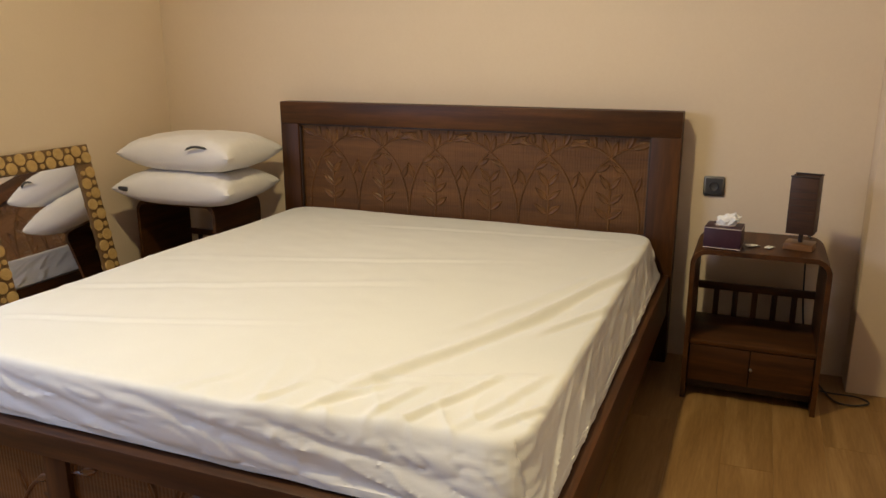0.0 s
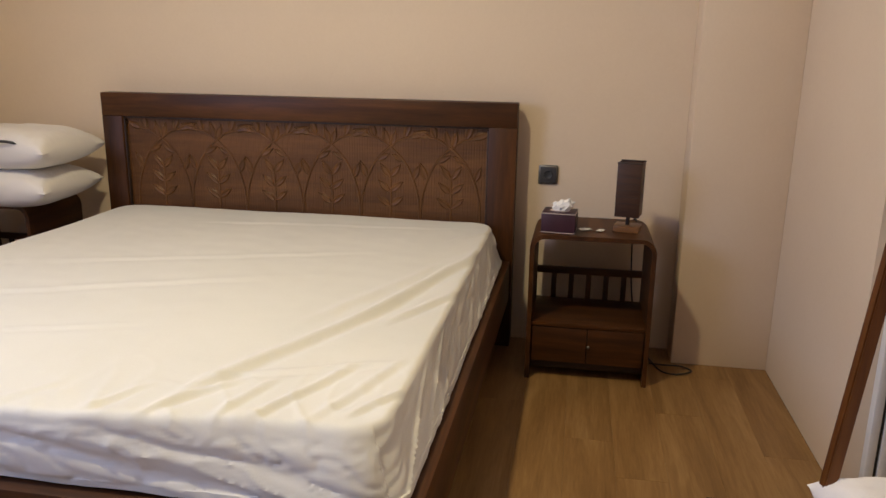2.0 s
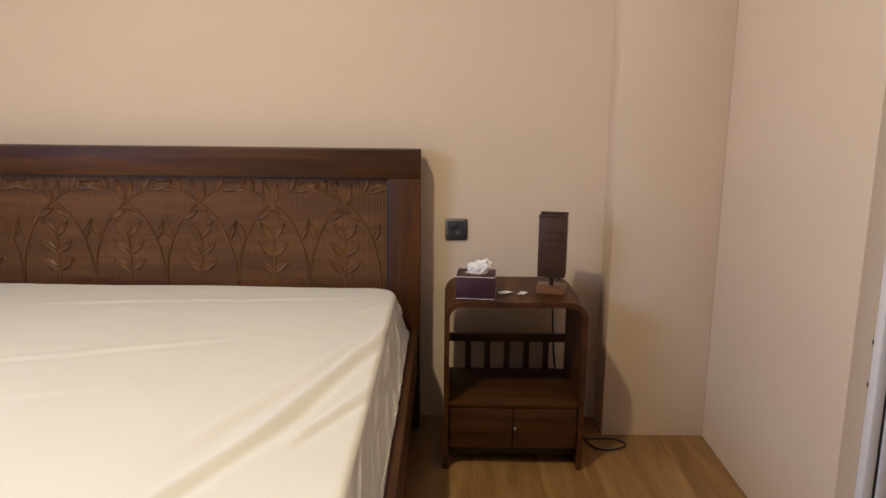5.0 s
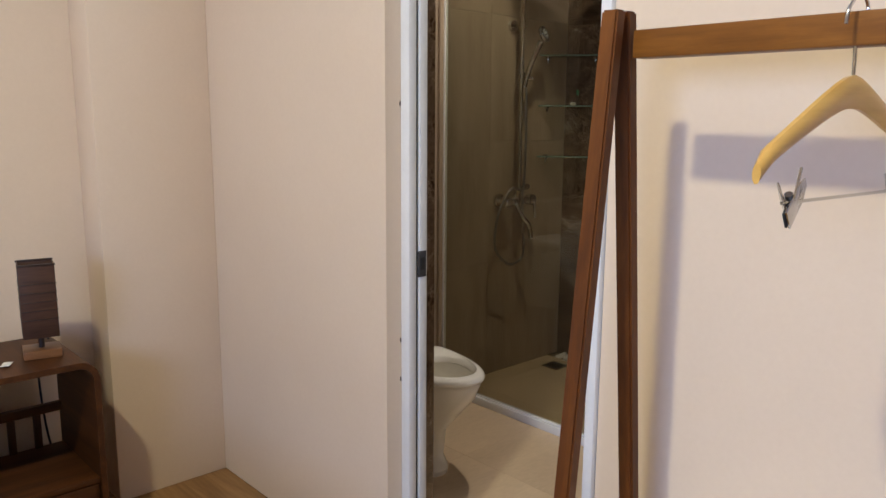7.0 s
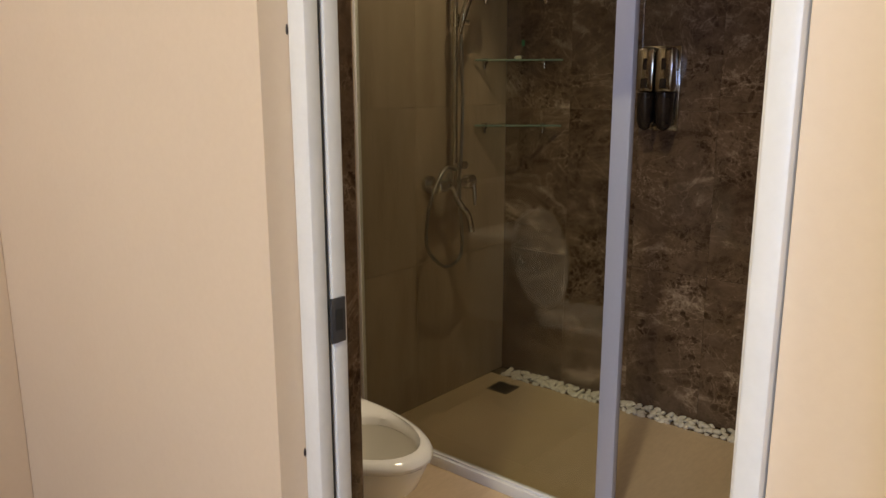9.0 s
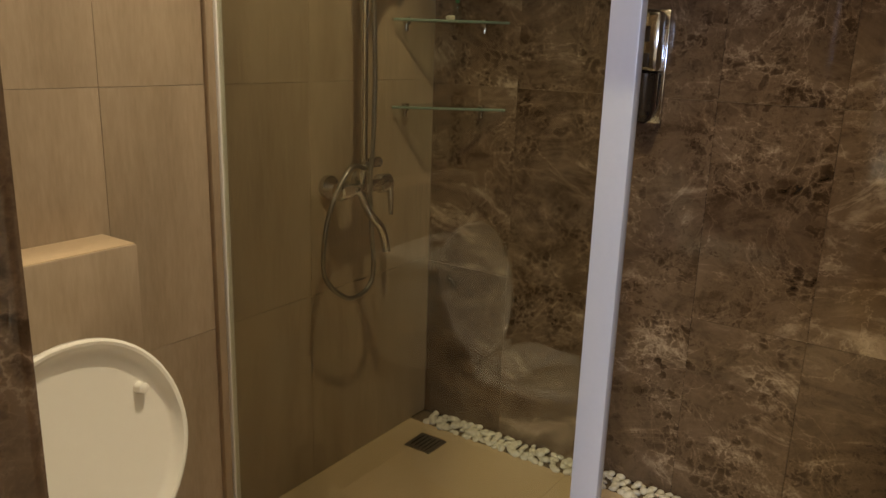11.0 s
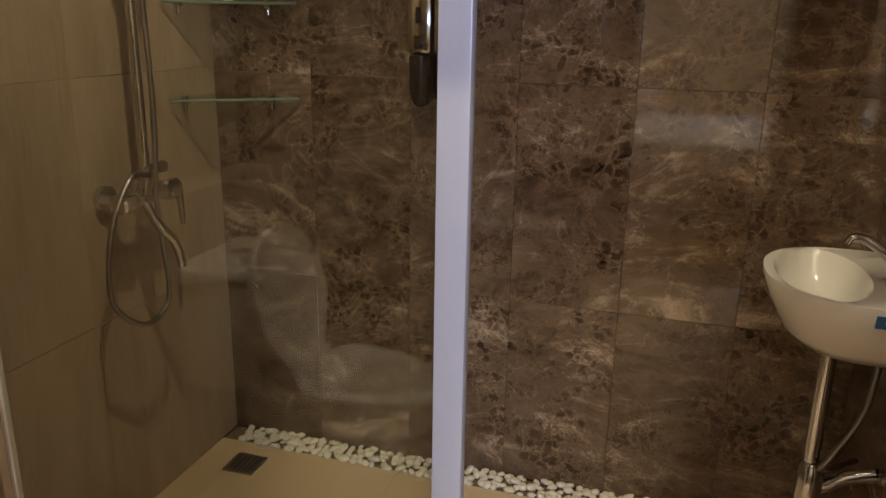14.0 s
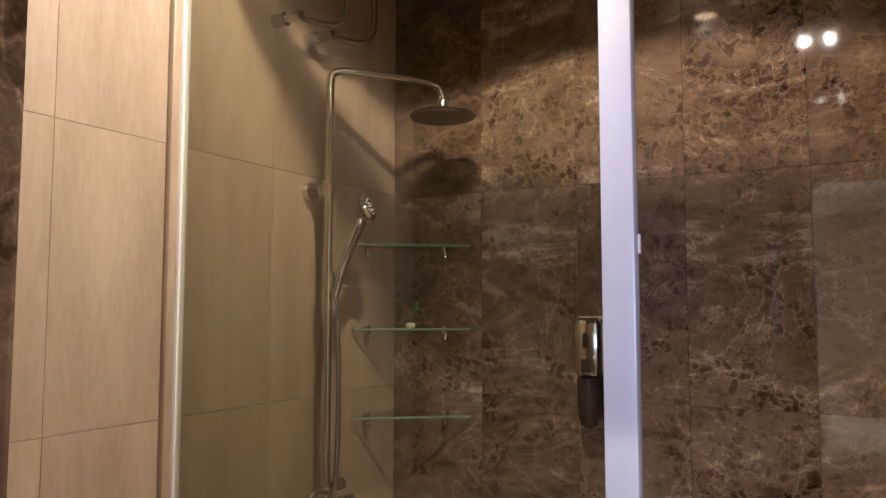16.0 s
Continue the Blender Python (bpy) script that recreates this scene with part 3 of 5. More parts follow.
def crease_height(x, y):
    w = 0.0
    for x0, y0, x1, y1, amp, wid in CREASES:
        dx, dy = x1 - x0, y1 - y0
        l2 = dx * dx + dy * dy
        t = ((x - x0) * dx + (y - y0) * dy) / l2
        if t < -0.2 or t > 1.2:
            continue
        q = ((x - x0) * dy - (y - y0) * dx) / math.sqrt(l2) + 0.016 * noise.noise(Vector((x * 6, y * 6, amp * 900)))
        q /= wid
        if abs(q) > 4:
            continue
        fade = min(1.0, max(0.0, (t + 0.2) / 0.3)) * min(1.0, max(0.0, (1.2 - t) / 0.3))
        w += amp * fade * (math.exp(-q * q) - 0.55 * math.exp(-(q - 1.7) ** 2))
    return w


def sheet_mattress():
    bm = bmesh.new()
    X0, X1, Y0, Y1, ZT, ZB, R = -1.962, -0.118, 1.622, 3.612, 0.570, 0.404, 0.018
    NX, NY = 280, 290
    side = ZT - ZB

    def prof(u, half, flare):
        """Arc length u from the middle outward to (offset, drop); the side flares out towards the bottom."""
        half -= flare
        flat = half - R
        if u <= flat:
            return u, 0.0
        u -= flat
        arc = R * math.pi / 2
        if u <= arc:
            a = u / R
            return flat + R * math.sin(a), R * (1 - math.cos(a))
        fall = u - arc
        return half + flare * min(1.0, fall / 0.14) ** 1.2, R + fall

    hx, hy = (X1 - X0) / 2, (Y1 - Y0) / 2
    cx, cy = (X0 + X1) / 2, (Y0 + Y1) / 2
    ex, ey = hx - 0.045 - R + R * math.pi / 2 + side - R, hy - R + R * math.pi / 2 + side - R
    CR = 0.10
    grid = []
    for j in range(NY + 1):
        row = []
        for i in range(NX + 1):
            s, t = (2 * i / NX - 1), (2 * j / NY - 1)
            # spend more of the grid near the borders
            s, t = math.copysign(abs(s) ** 0.72, s), math.copysign(abs(t) ** 0.72, t)
            ox, dx = prof(abs(s) * ex, hx, 0.045)
            oy, dy = prof(abs(t) * ey, hy, 0.0)
            x, y = cx + math.copysign(ox, s), cy + math.copysign(oy, t)
            drop = min(side, (dx ** 4 + dy ** 4) ** 0.25)
            # corners rounded in plan
            tx = hx - 0.045 * (1 - min(1.0, drop / 0.14))
            qx, qy = abs(x - cx) - (tx - CR), abs(y - cy) - (hy - CR)
            if qx > 0 and qy > 0:
                l = math.hypot(qx, qy)
                m = max(qx, qy)
                x = cx + math.copysign(tx - CR + qx * m / l, s)
                y = cy + math.copysign(hy - CR + qy * m / l, t)
            # the foot edge is pulled in towards the corner near the aisle
            near = max(0.0, 1 - (y - Y0) / 0.3)
            g = min(1.0, max(0.0, (x + 0.85) / 0.55))
            y += 0.055 * g * g * (3 - 2 * g) * near * (1 - drop / side)
            p = Vector((x, y, ZT - drop))
            topness = max(0.0, 1 - drop / 0.05)
            foot = max(0.0, 1 - (y - Y0) / 0.5)
            w = 0.008 * noise.noise(Vector((x * 1.6, y * 1.4, 3.0))) + crease_height(x, y)
            rid = noise.noise(Vector((x * 11 + y * 4, y * 6 - x * 2, 1.0)))
            w += 0.0075 * foot * foot * (1 - abs(rid)) ** 9 * min(1, max(0, (x + 1.3) / 0.5))
            w += 0.0012 * noise.noise(Vector((x * 14, y * 14, 7)))
            p.z += w * topness
            if drop > 0.012:
                k = min(1.0, (drop - 0.012) / 0.04)
                hem = min(1.0, (side - drop) / 0.03)
                fy = dy * dy / (dx * dx + dy * dy)
                if t < 0:
                    wv = (drop - 0.20 * (x + 1.0) + 0.035 * noise.noise(Vector((x * 2.2, 0.0, 3.3)))) / 0.17
                    fold = 0.017 * (0.5 + 0.5 * math.cos(math.tau * wv)) ** 2
                    rg = noise.noise(Vector((x * 15 + drop * 16, drop * 30 - x * 5, 5.0)))
                    upper = max(0.0, 1 - drop / 0.1)
                    fold += 0.0065 * (1 - abs(rg)) ** 9 * upper * min(1.0, max(0.15, (x + 1.3) / 0.4))
                    rg = noise.noise(Vector((x * 9 - drop * 22, drop * 14 + x * 3, 15.0)))
                    fold += 0.0045 * (1 - abs(rg)) ** 10
                else:
                    fold = 0.010
                sg = noise.noise(Vector((y * 5 + drop * 11, drop * 5, 9.0)))
                sfold = 0.014 * (1 - abs(sg)) ** 5 + 0.004 * (1 - abs(noise.noise(Vector((y * 13 + drop * 30, drop * 12, 2.0))))) ** 8
                p.x += math.copysign((sfold - 0.006) * k * (1 - fy) * (0.35 + 0.65 * hem), s)
                p.y += math.copysign((fold - 0.010) * k * fy * (0.35 + 0.65 * hem), t)
                if drop > side - 0.02:
                    p.z += 0.004 + 0.008 * abs(noise.noise(Vector((x * 5, y * 5, 9.0))))
            row.append(bm.verts.new(p))
        grid.append(row)
    for j in range(NY):
        for i in range(NX):
            bm.faces.new((grid[j][i], grid[j][i + 1], grid[j + 1][i + 1], grid[j + 1][i]))
    bm.faces.new([grid[0][i] for i in range(NX + 1)] + [grid[j][NX] for j in range(1, NY + 1)] + [grid[NY][i] for i in range(NX - 1, -1, -1)] + [grid[j][0] for j in range(NY - 1, 0, -1)])
    return bm


matt = thing("mattress", "thick mattress in a creased white fitted sheet", "mattress", 0, 0, 0)
part("core", box(-1.90, -0.185, 1.70, 3.58, 0.41, 0.53, 0.02), PILLOWCLOTH, matt, "mattress under the sheet")
sheet = part("fitted_sheet", sheet_mattress(), BEDLINEN, matt, "creased white cotton sheet")
for p in sheet.data.polygons:
    p.use_smooth = True


# ---- bedroom: nightstands ----
def nightstand(x, y, label, group):
    """Bent arch frame, slatted back, open shelf and two drawers; origin at the floor in the middle of its front."""
    ns = thing("nightstand", label, "nightstand", x, y, 0, group=group)
    W, D, H, T, R = 0.485, 0.37, 0.606, 0.018, 0.06
    out, inn = [], []
    for k in range(9):
        a = math.pi - k / 8 * math.pi / 2
        out.append((-W / 2 + R + R * math.cos(a), H - R + R * math.sin(a)))
        inn.append((-W / 2 + R + (R - T) * math.cos(a), H - R + (R - T) * math.sin(a)))
    for k in range(9):
        a = math.pi / 2 - k / 8 * math.pi / 2
        out.append((W / 2 - R + R * math.cos(a), H - R + R * math.sin(a)))
        inn.append((W / 2 - R + (R - T) * math.cos(a), H - R + (R - T) * math.sin(a)))
    out = [(-W / 2, 0)] + out + [(W / 2, 0)]
    inn = [(-W / 2 + T, 0)] + inn + [(W / 2 - T, 0)]
    bm = bmesh.new()
    cols = []
    for (a, b), (c, d) in zip(out, inn):
        cols.append([bm.verts.new(v) for v in ((a, 0, b), (a, D, b), (c, D, d), (c, 0, d))])
    for q, w in zip(cols, cols[1:]):
        for k in range(4):
            bm.faces.new((q[k], q[(k + 1) % 4], w[(k + 1) % 4], w[k]))
    bm.faces.new(cols[0])
    bm.faces.new(cols[-1])
    part("arch_frame", bm, DARKWOOD_Y, ns, "bent wood top and sides")
    part("shelf", box(-W / 2 + T, W / 2 - T, 0.012, D - 0.01, 0.225, 0.243, 0.002), DARKWOOD, ns)
    part("back_rail", box(-W / 2 + T, W / 2 - T, D - 0.03, D - 0.008, 0.355, 0.385, 0.003), DARKWOOD, ns)
    for k in range(5):
        c = -0.15 + k * 0.075
        part("slat", box(c - 0.011, c + 0.011, D - 0.026, D - 0.012, 0.243, 0.355, 0.002), DARKWOOD_Z, ns)
    # case and plinth near-black: shade behind and under the drawers put into colour
    part("drawer_case", box(-W / 2 + T, W / 2 - T, 0.03, D - 0.01, 0.07, 0.224, 0.002), BLACKWOOD_SHADE, ns)
    for a0, a1 in ((-W / 2 + T + 0.003, -0.0015), (0.0015, W / 2 - T - 0.003)):
        dr = part("drawer", box(a0, a1, 0.014, 0.0295, 0.075, 0.222, 0.002), DARKWOOD, ns)
        if a1 > 0.1:
            part("knob", lathe([(0.004, 0), (0.004, 0.008), (0.007, 0.012), (0.003, 0.017)], 10), STEEL, dr, at=pose(0.006, 0.014, 0.15, 90))
    part("plinth", box(-W / 2 + T, W / 2 - T, 0.05, 0.066, 0.035, 0.07, 0.002), BLACKWOOD_SHADE, ns)
    return ns


nightstand(0.2565, 3.288, "dark stained wooden nightstand with slatted back and two drawers", "nightstands beside the bed")
nightstand(-2.425, 3.288, "dark stained wooden nightstand carrying two stacked pillows", "nightstands beside the bed")

# table lamp
lampt = thing("table_lamp", "dark wooden table lamp with a square banded shade, unlit", "lamp", 0.39, 3.44, 0.6065, -12)
part("base", box(-0.05, 0.05, -0.045, 0.045, 0, 0.024, 0.002), wood("lamp_base_wood", (0.12, 0.05, 0.018), (0.2, 0.09, 0.035), (0.28, 0.13, 0.05), "x", 0.35), lampt, "reddish wooden base")
part("stem", cyl(0.008, (0, 0, 0.024), (0, 0, 0.07), 12), BLACKWOOD_SHADE, lampt)
part("bulb_holder", cyl(0.016, (0, 0, 0.07), (0, 0, 0.11), 14), RUBBER, lampt)
sh = part("shade", box(-0.047, 0.047, -0.047, -0.044, 0.062, 0.275, 0.0008), LAMPSHADE, lampt, "dark brown banded shade")
part("side", box(-0.047, 0.047, 0.044, 0.047, 0.062, 0.275, 0.0008), LAMPSHADE, sh)
part("side", box(-0.047, -0.044, -0.0438, 0.0438, 0.062, 0.275, 0.0008), LAMPSHADE, sh)
part("side", box(0.044, 0.047, -0.0438, 0.0438, 0.062, 0.275, 0.0008), LAMPSHADE, sh)
for k in range(5):
    z = 0.115 + k * 0.026
    part("band", box(-0.0485, 0.0485, -0.0485, 0.0485, z, z + 0.0025, 0.0004), BLACKWOOD_SHADE, sh)
part("rim", box(-0.049, 0.049, -0.049, -0.043, 0.272, 0.278, 0.001), BLACKWOOD_SHADE, sh)
part("rim", box(-0.049, 0.049, 0.043, 0.049, 0.272, 0.278, 0.001), BLACKWOOD_SHADE, sh)

# tissue box
tb = thing("tissue_box", "aubergine tissue box with pale piping and a white tissue", "tissue box", 0.122, 3.37, 0.6065, -5)
part("body", box(-0.066, 0.066, -0.058, 0.058, 0, 0.082, 0.003), PURPLE, tb)
for z in (0.004, 0.079):
    part("piping", tube([(-0.066, -0.0585, z), (0.066, -0.0585, z), (0.066, 0.0585, z), (-0.066, 0.0585, z)], 0.0016, 6, True), PALECORD, tb)
part("slot", lathe([(0.04, 0.0822), (0.038, 0.0834)], 22, 1.0, 0.6), PALECORD, tb)
bm = bmesh.new()
bmesh.ops.create_icosphere(bm, subdivisions=4, radius=0.034)
for v in bm.verts:
    d = noise.noise(v.co * 60) * 0.012 + noise.noise(v.co * 130) * 0.006
    v.co = v.co * (1 + d / 0.034)
    v.co.z = v.co.z * 0.8 + 0.098 + max(0, v.co.x) * 0.3
    v.co.x = v.co.x * 1.15 + 0.012
    v.co.y *= 0.6
part("tissue", bm, PAPER, tb, "crumpled white tissue")


def scrap(x, y, s, seed):
    bm = bmesh.new()
    bmesh.ops.create_grid(bm, x_segments=10, y_segments=8, size=s)
    for v in bm.verts:
        v.co.y *= 0.55
        v.co.z = 0.004 + 0.007 * abs(noise.noise(Vector((v.co.x * 60, v.co.y * 60, seed))))
    bmesh.ops.solidify(bm, geom=list(bm.faces), thickness=0.0012)
    ob = new("paper_scrap", mesh_of(bm, "paper_scrap", PAPER))
    ob.matrix_world = pose(x, y, 0.607, 0, 0, seed * 23)
    tagged(ob, "small crumpled scrap of white paper on the nightstand", "paper", "paper scraps")


scrap(0.225, 3.40, 0.024, 1.3)
scrap(0.285, 3.395, 0.021, 2.7)

# wall socket
sk = thing("wall_socket", "charcoal wall socket in a rounded metal frame", "socket", 0.055, YH, 0.773)
part("frame", box(-0.042, 0.042, -0.009, 0, -0.042, 0.042, 0.008), STEEL, sk, "dull metal frame")
part("plate", box(-0.034, 0.034, -0.012, -0.0092, -0.034, 0.034, 0.0012), DARKPLASTIC, sk)
part("well", lathe([(0.02, 0.012), (0.0185, 0.0152), (0.016, 0.0132), (0.015, 0.0125)], 22), DARKPLASTIC, sk, at=pose(0, 0, 0, 90))
for dx in (-0.0095, 0.0095):
    part("pin_hole", cyl(0.0026, (dx, -0.0128, 0), (dx, -0.0134, 0), 10), RUBBER, sk)

# lamp cable
cable = new("power_cable", mesh_of(tube(bend([(0.43, 3.52, 0.63), (0.432, 3.66, 0.61), (0.432, 3.682, 0.5), (0.45, 3.69, 0.25), (0.5, 3.68, 0.02), (0.53, 3.60, 0.006), (0.575, 3.46, 0.006), (0.64, 3.44, 0.006), (0.70, 3.485, 0.006), (0.66, 3.53, 0.006), (0.58, 3.53, 0.006), (0.53, 3.54, 0.006)], 6), 0.0035, 8), "power_cable", RUBBER))
tagged(cable, "thin black lamp cable hanging behind the nightstand to the floor", "cable")


# ---- pillows ----
def pillow(x, y, z, rz, l, w, h, label, seed, rx=0, ry=0, group="stacked pillows"):
    th = thing("pillow", label, "pillow", x, y, z, rz, group=group, rx=rx, ry=ry)
    bm = bmesh.new()
    n = 48
    top, bot = {}, {}
    for j in range(n + 1):
        for i in range(n + 1):
            u, v = 2 * i / n - 1, 2 * j / n - 1
            px = u * l / 2 * (1 - 0.07 * (1 - v * v) * abs(u) ** 3 * 1.2)
            py = v * w / 2 * (1 - 0.10 * (1 - u * u) * abs(v) ** 3 * 1.2)
            f = max(0.0, (1 - abs(u) ** 3.4) * (1 - abs(v) ** 3.4)) ** 0.45
            e = max(0.0, 1 - f)
            wr = 0.008 * noise.noise(Vector((u * 3 + seed, v * 3, seed))) * f + 0.006 * e * f * 3 * noise.noise(Vector((u * 11, v * 11, seed)))
            top[i, j] = bm.verts.new((px, py, h * 0.5 + h * 0.52 * f + wr))
            edge = i in (0, n) or j in (0, n)
            bot[i, j] = top[i, j] if edge else bm.verts.new((px, py, h * 0.5 - h * 0.5 * min(1, f * 1.05) + wr * 0.3))
    for j in range(n):
        for i in range(n):
            bm.faces.new((top[i, j], top[i + 1, j], top[i + 1, j + 1], top[i, j + 1]))
            bm.faces.new((bot[i, j], bot[i, j + 1], bot[i + 1, j + 1], bot[i + 1, j]))
    ob = part("cover", bm, PILLOWCLOTH, th)
    for p in ob.data.polygons:
        p.use_smooth = True
    return th


p1 = pillow(-2.36, 3.40, 0.598, 4, 0.66, 0.47, 0.17, "plump white pillow stacked on the nightstand", 1.0)
p2 = pillow(-2.33, 3.41, 0.764, 1, 0.65, 0.46, 0.175, "plump white pillow lying on another pillow", 4.0)
part("zip_opening", tube(bend([(0.08, -0.222, 0.118), (0.12, -0.222, 0.134), (0.16, -0.215, 0.134), (0.19, -0.205, 0.125)], 5), [0.002] * 2 + [0.006] * 12 + [0.002] * 2, 8), DARKPLASTIC, p2, "dark gap of the open zip")
part("zip_opening", tube(bend([(-0.30, -0.215, 0.088), (-0.27, -0.223, 0.086), (-0.24, -0.224, 0.084)], 5), [0.003] + [0.011] * 9 + [0.003], 8), DARKPLASTIC, p1, "dark gap of the open zip")

# ---- leaning mirror with a log-slice frame ----
MW, MH = 0.66, 0.98
mir = thing("leaning_mirror", "mirror in a frame of log slices leaning on the wall", "mirror", -2.60, 2.80, 0.0, 90, rx=-12)
mir.matrix_world = pose(-2.585, 2.785, 0.01, 0, 0, 90) @ pose(0, 0, 0, -12)
part("backing", box(-MW / 2, MW / 2, 0.006, 0.02, 0, MH - 0.075, 0.002), BARK, mir)
part("glass", box(-MW / 2 + 0.09, MW / 2 - 0.09, 0.002, 0.0058, 0.09, MH - 0.165), MIRROR, mir, "silvered mirror glass")
for a0, a1, c0, c1 in ((-MW / 2, MW / 2, MH - 0.165, MH - 0.075), (-MW / 2, MW / 2, 0, 0.09), (-MW / 2, -MW / 2 + 0.09, 0.09, MH - 0.165), (MW / 2 - 0.09, MW / 2, 0.09, MH - 0.165)):
    part("frame", box(a0, a1, -0.008, 0.0058, c0, c1, 0.003), BARK, mir)
rnd = random.Random(4)
disc_meshes = []
for r in (0.027, 0.022, 0.012):
    disc_meshes.append((r, mesh_of(lathe([(r, 0), (r, 0.004), (r * 0.93, 0.006), (0.001, 0.0065)], 16), "log_slice", SLICE)))


def slice_at(a, c, k):
    ob = new("log_slice", disc_meshes[k][1])
    ob.parent = mir
    ob.matrix_local = pose(a, -0.008, c, 90, 0, 0) @ pose(0, 0, 0, 0, 0, rnd.uniform(0, 360))


top = MH - 0.12
for i in range(13):
    a = -MW / 2 + 0.028 + i * 0.0505
    slice_at(a, top + 0.0175 * (1 if i % 2 else -1), 0)
    slice_at(a + 0.002, top - 0.026 * (1 if i % 2 else -1), 2)
    slice_at(a, 0.045 + 0.0175 * (1 if i % 2 else -1), 0)
for i in range(14):
    c = 0.115 + i * 0.0505
    for sgn in (-1, 1):
        slice_at(sgn * (MW / 2 - 0.045 + 0.0175 * (1 if i % 2 else -1)), c, 0)
        slice_at(sgn * (MW / 2 - 0.045 - 0.026 * (1 if i % 2 else -1)), c, 2)

# ---- clothes rack ----
rack = thing("clothes_rack", "red-brown wooden A-frame clothes rack", "clothes rack", 0.79, 1.25, 0)
for yy in (1.752, 0.75):
    for x0, x1, nm in ((0.775, 0.628, "leg"), (0.803, 0.945, "leg")):
        d = 0.0
        bm = bmesh.new()
        w = 0.0115
        yo = (0.0 if x0 < 0.8 else -0.0) + yy - 1.25
        vs = []
        for (x, z) in ((x1 - 0.79, 0.0), (x0 - 0.79, 1.465)):
            vs += [bm.verts.new((x + a, yo + b, z)) for a, b in ((-w, -0.0145), (w, -0.0145), (w, 0.0145), (-w, 0.0145))]
        bm.faces.new(vs[:4])
        bm.faces.new(vs[4:])
        for k in range(4):
            bm.faces.new((vs[k], vs[(k + 1) % 4], vs[4 + (k + 1) % 4], vs[4 + k]))
        bmesh.ops.bevel(bm, geom=list(bm.edges), offset=0.003, segments=2, affect="EDGES")
        part(nm, bm, RACKWOOD, rack)
part("top_beam", box(-0.0, 0.036, -0.477, 0.477, 1.395, 1.436, 0.003), RACKWOOD_Y, rack)
part("shelf", box(-0.11, 0.115, -0.475, 0.475, 0.385, 0.403, 0.003), RACKWOOD_Y, rack)
pillow(0.84, 1.50, 0.404, 90, 0.58, 0.37, 0.165, "white pillow lying on the rack's lower shelf", 7.0, group="rack bedding")

# wooden hanger with trouser clips
hg = thing("coat_hanger", "pale wooden coat hanger with metal trouser clips on the rack", "hanger", 0.797, 1.415, 1.194, -6)
bm = bmesh.new()
N = 22
prev = None
for i in range(N + 1):
    s = 2 * i / N - 1
    x = s * 0.20
    z = 0.156 - 0.094 * (math.sqrt(s * s + 0.02) - 0.05) - (0.0 if abs(s) < 0.9 else 0.01 * (abs(s) - 0.9) / 0.1)
    hh = 0.019 + 0.016 * (1 - abs(s)) ** 1.6
    th = 0.012 if abs(s) < 0.96 else 0.007
    y = -0.004 * s * s
    ring = [bm.verts.new((x, y + th * math.cos(k * math.tau / 10) * 0.75, z + hh * 0.6 * math.sin(k * math.tau / 10))) for k in range(10)]
    if prev:
        for k in range(10):
            bm.faces.new((prev[k], prev[(k + 1) % 10], ring[(k + 1) % 10], ring[k]))
    else:
        bm.faces.new(ring)
    prev = ring
bm.faces.new(prev)
part("shoulder", bm, PALEWOOD, hg, "pale varnished wood")
part("hook", tube(bend([(0, 0, 0.155), (0, 0, 0.222), (0.02, 0, 0.246), (0.002, 0, 0.262), (-0.024, 0, 0.246), (-0.03, 0, 0.225)], 6), 0.0022, 8), CHROME, hg)
part("trouser_bar", tube([(-0.155, -0.01, 0.022), (0.155, -0.01, 0.022)], 0.0022, 8), CHROME, hg)
for sx in (-0.134, 0.134):
    part("bar_wire", tube([(sx, -0.018, 0.062), (sx, -0.012, 0.022)], 0.0018, 8), CHROME, hg)
    cl = part("clip", box(-0.013, 0.013, -0.002, 0.001, -0.026, 0.026, 0.0012), CHROME, hg, "steel trouser clip", at=pose(sx + 0.006, -0.010, 0.018, 0, 52, 12))
    part("jaw", box(-0.013, 0.013, -0.001, 0.002, -0.026, 0.026, 0.0012), CHROME, cl, at=pose(0, 0.011, 0, -28))
    part("spring", cyl(0.0048, (-0.015, 0.005, 0.002), (0.015, 0.005, 0.002), 10), STEEL, cl)
    part("tip", box(-0.011, 0.011, 0.0012, 0.0042, -0.027, -0.013, 0.001), RUBBER, cl)
    part("lever_wing", prism([(-0.011, 0.026), (0.011, 0.026), (0.006, 0.040), (-0.006, 0.040)], -0.0015, 0.0005, "y"), CHROME, cl)

# bath mat at the door
rug = thing("bath_mat", "black bath mat with rose and olive flowers on the floor", "rug", 0.80, 2.21, 0.003)
part("pile", box(-0.185, 0.185, -0.29, 0.29, 0, 0.011, 0.004), RUGDARK, rug)
rr = random.Random(9)
for k in range(16):
    a, b = rr.uniform(-0.14, 0.14), (0.25 if k < 5 else rr.uniform(-0.25, 0.24))
    pts = bend([(a, b, 0.0115), (a + rr.uniform(0.02, 0.05), b + rr.uniform(-0.02, 0.02), 0.0115), (a + rr.uniform(0.05, 0.09), b - rr.uniform(-0.02, 0.035), 0.0115)], 5)
    pts = [Vector((min(max(q.x, -0.165), 0.165), min(max(q.y, -0.27), 0.272), 0.0113)) for q in pts]
    part("flower" if k % 3 == 0 else "tendril", tube(pts, [0.002 + 0.008 * math.sin(math.pi * i / (len(pts) - 1)) for i in range(len(pts))], 6), (RUGRED, RUGOLIVE, RUGOLIVE)[k % 3], rug)


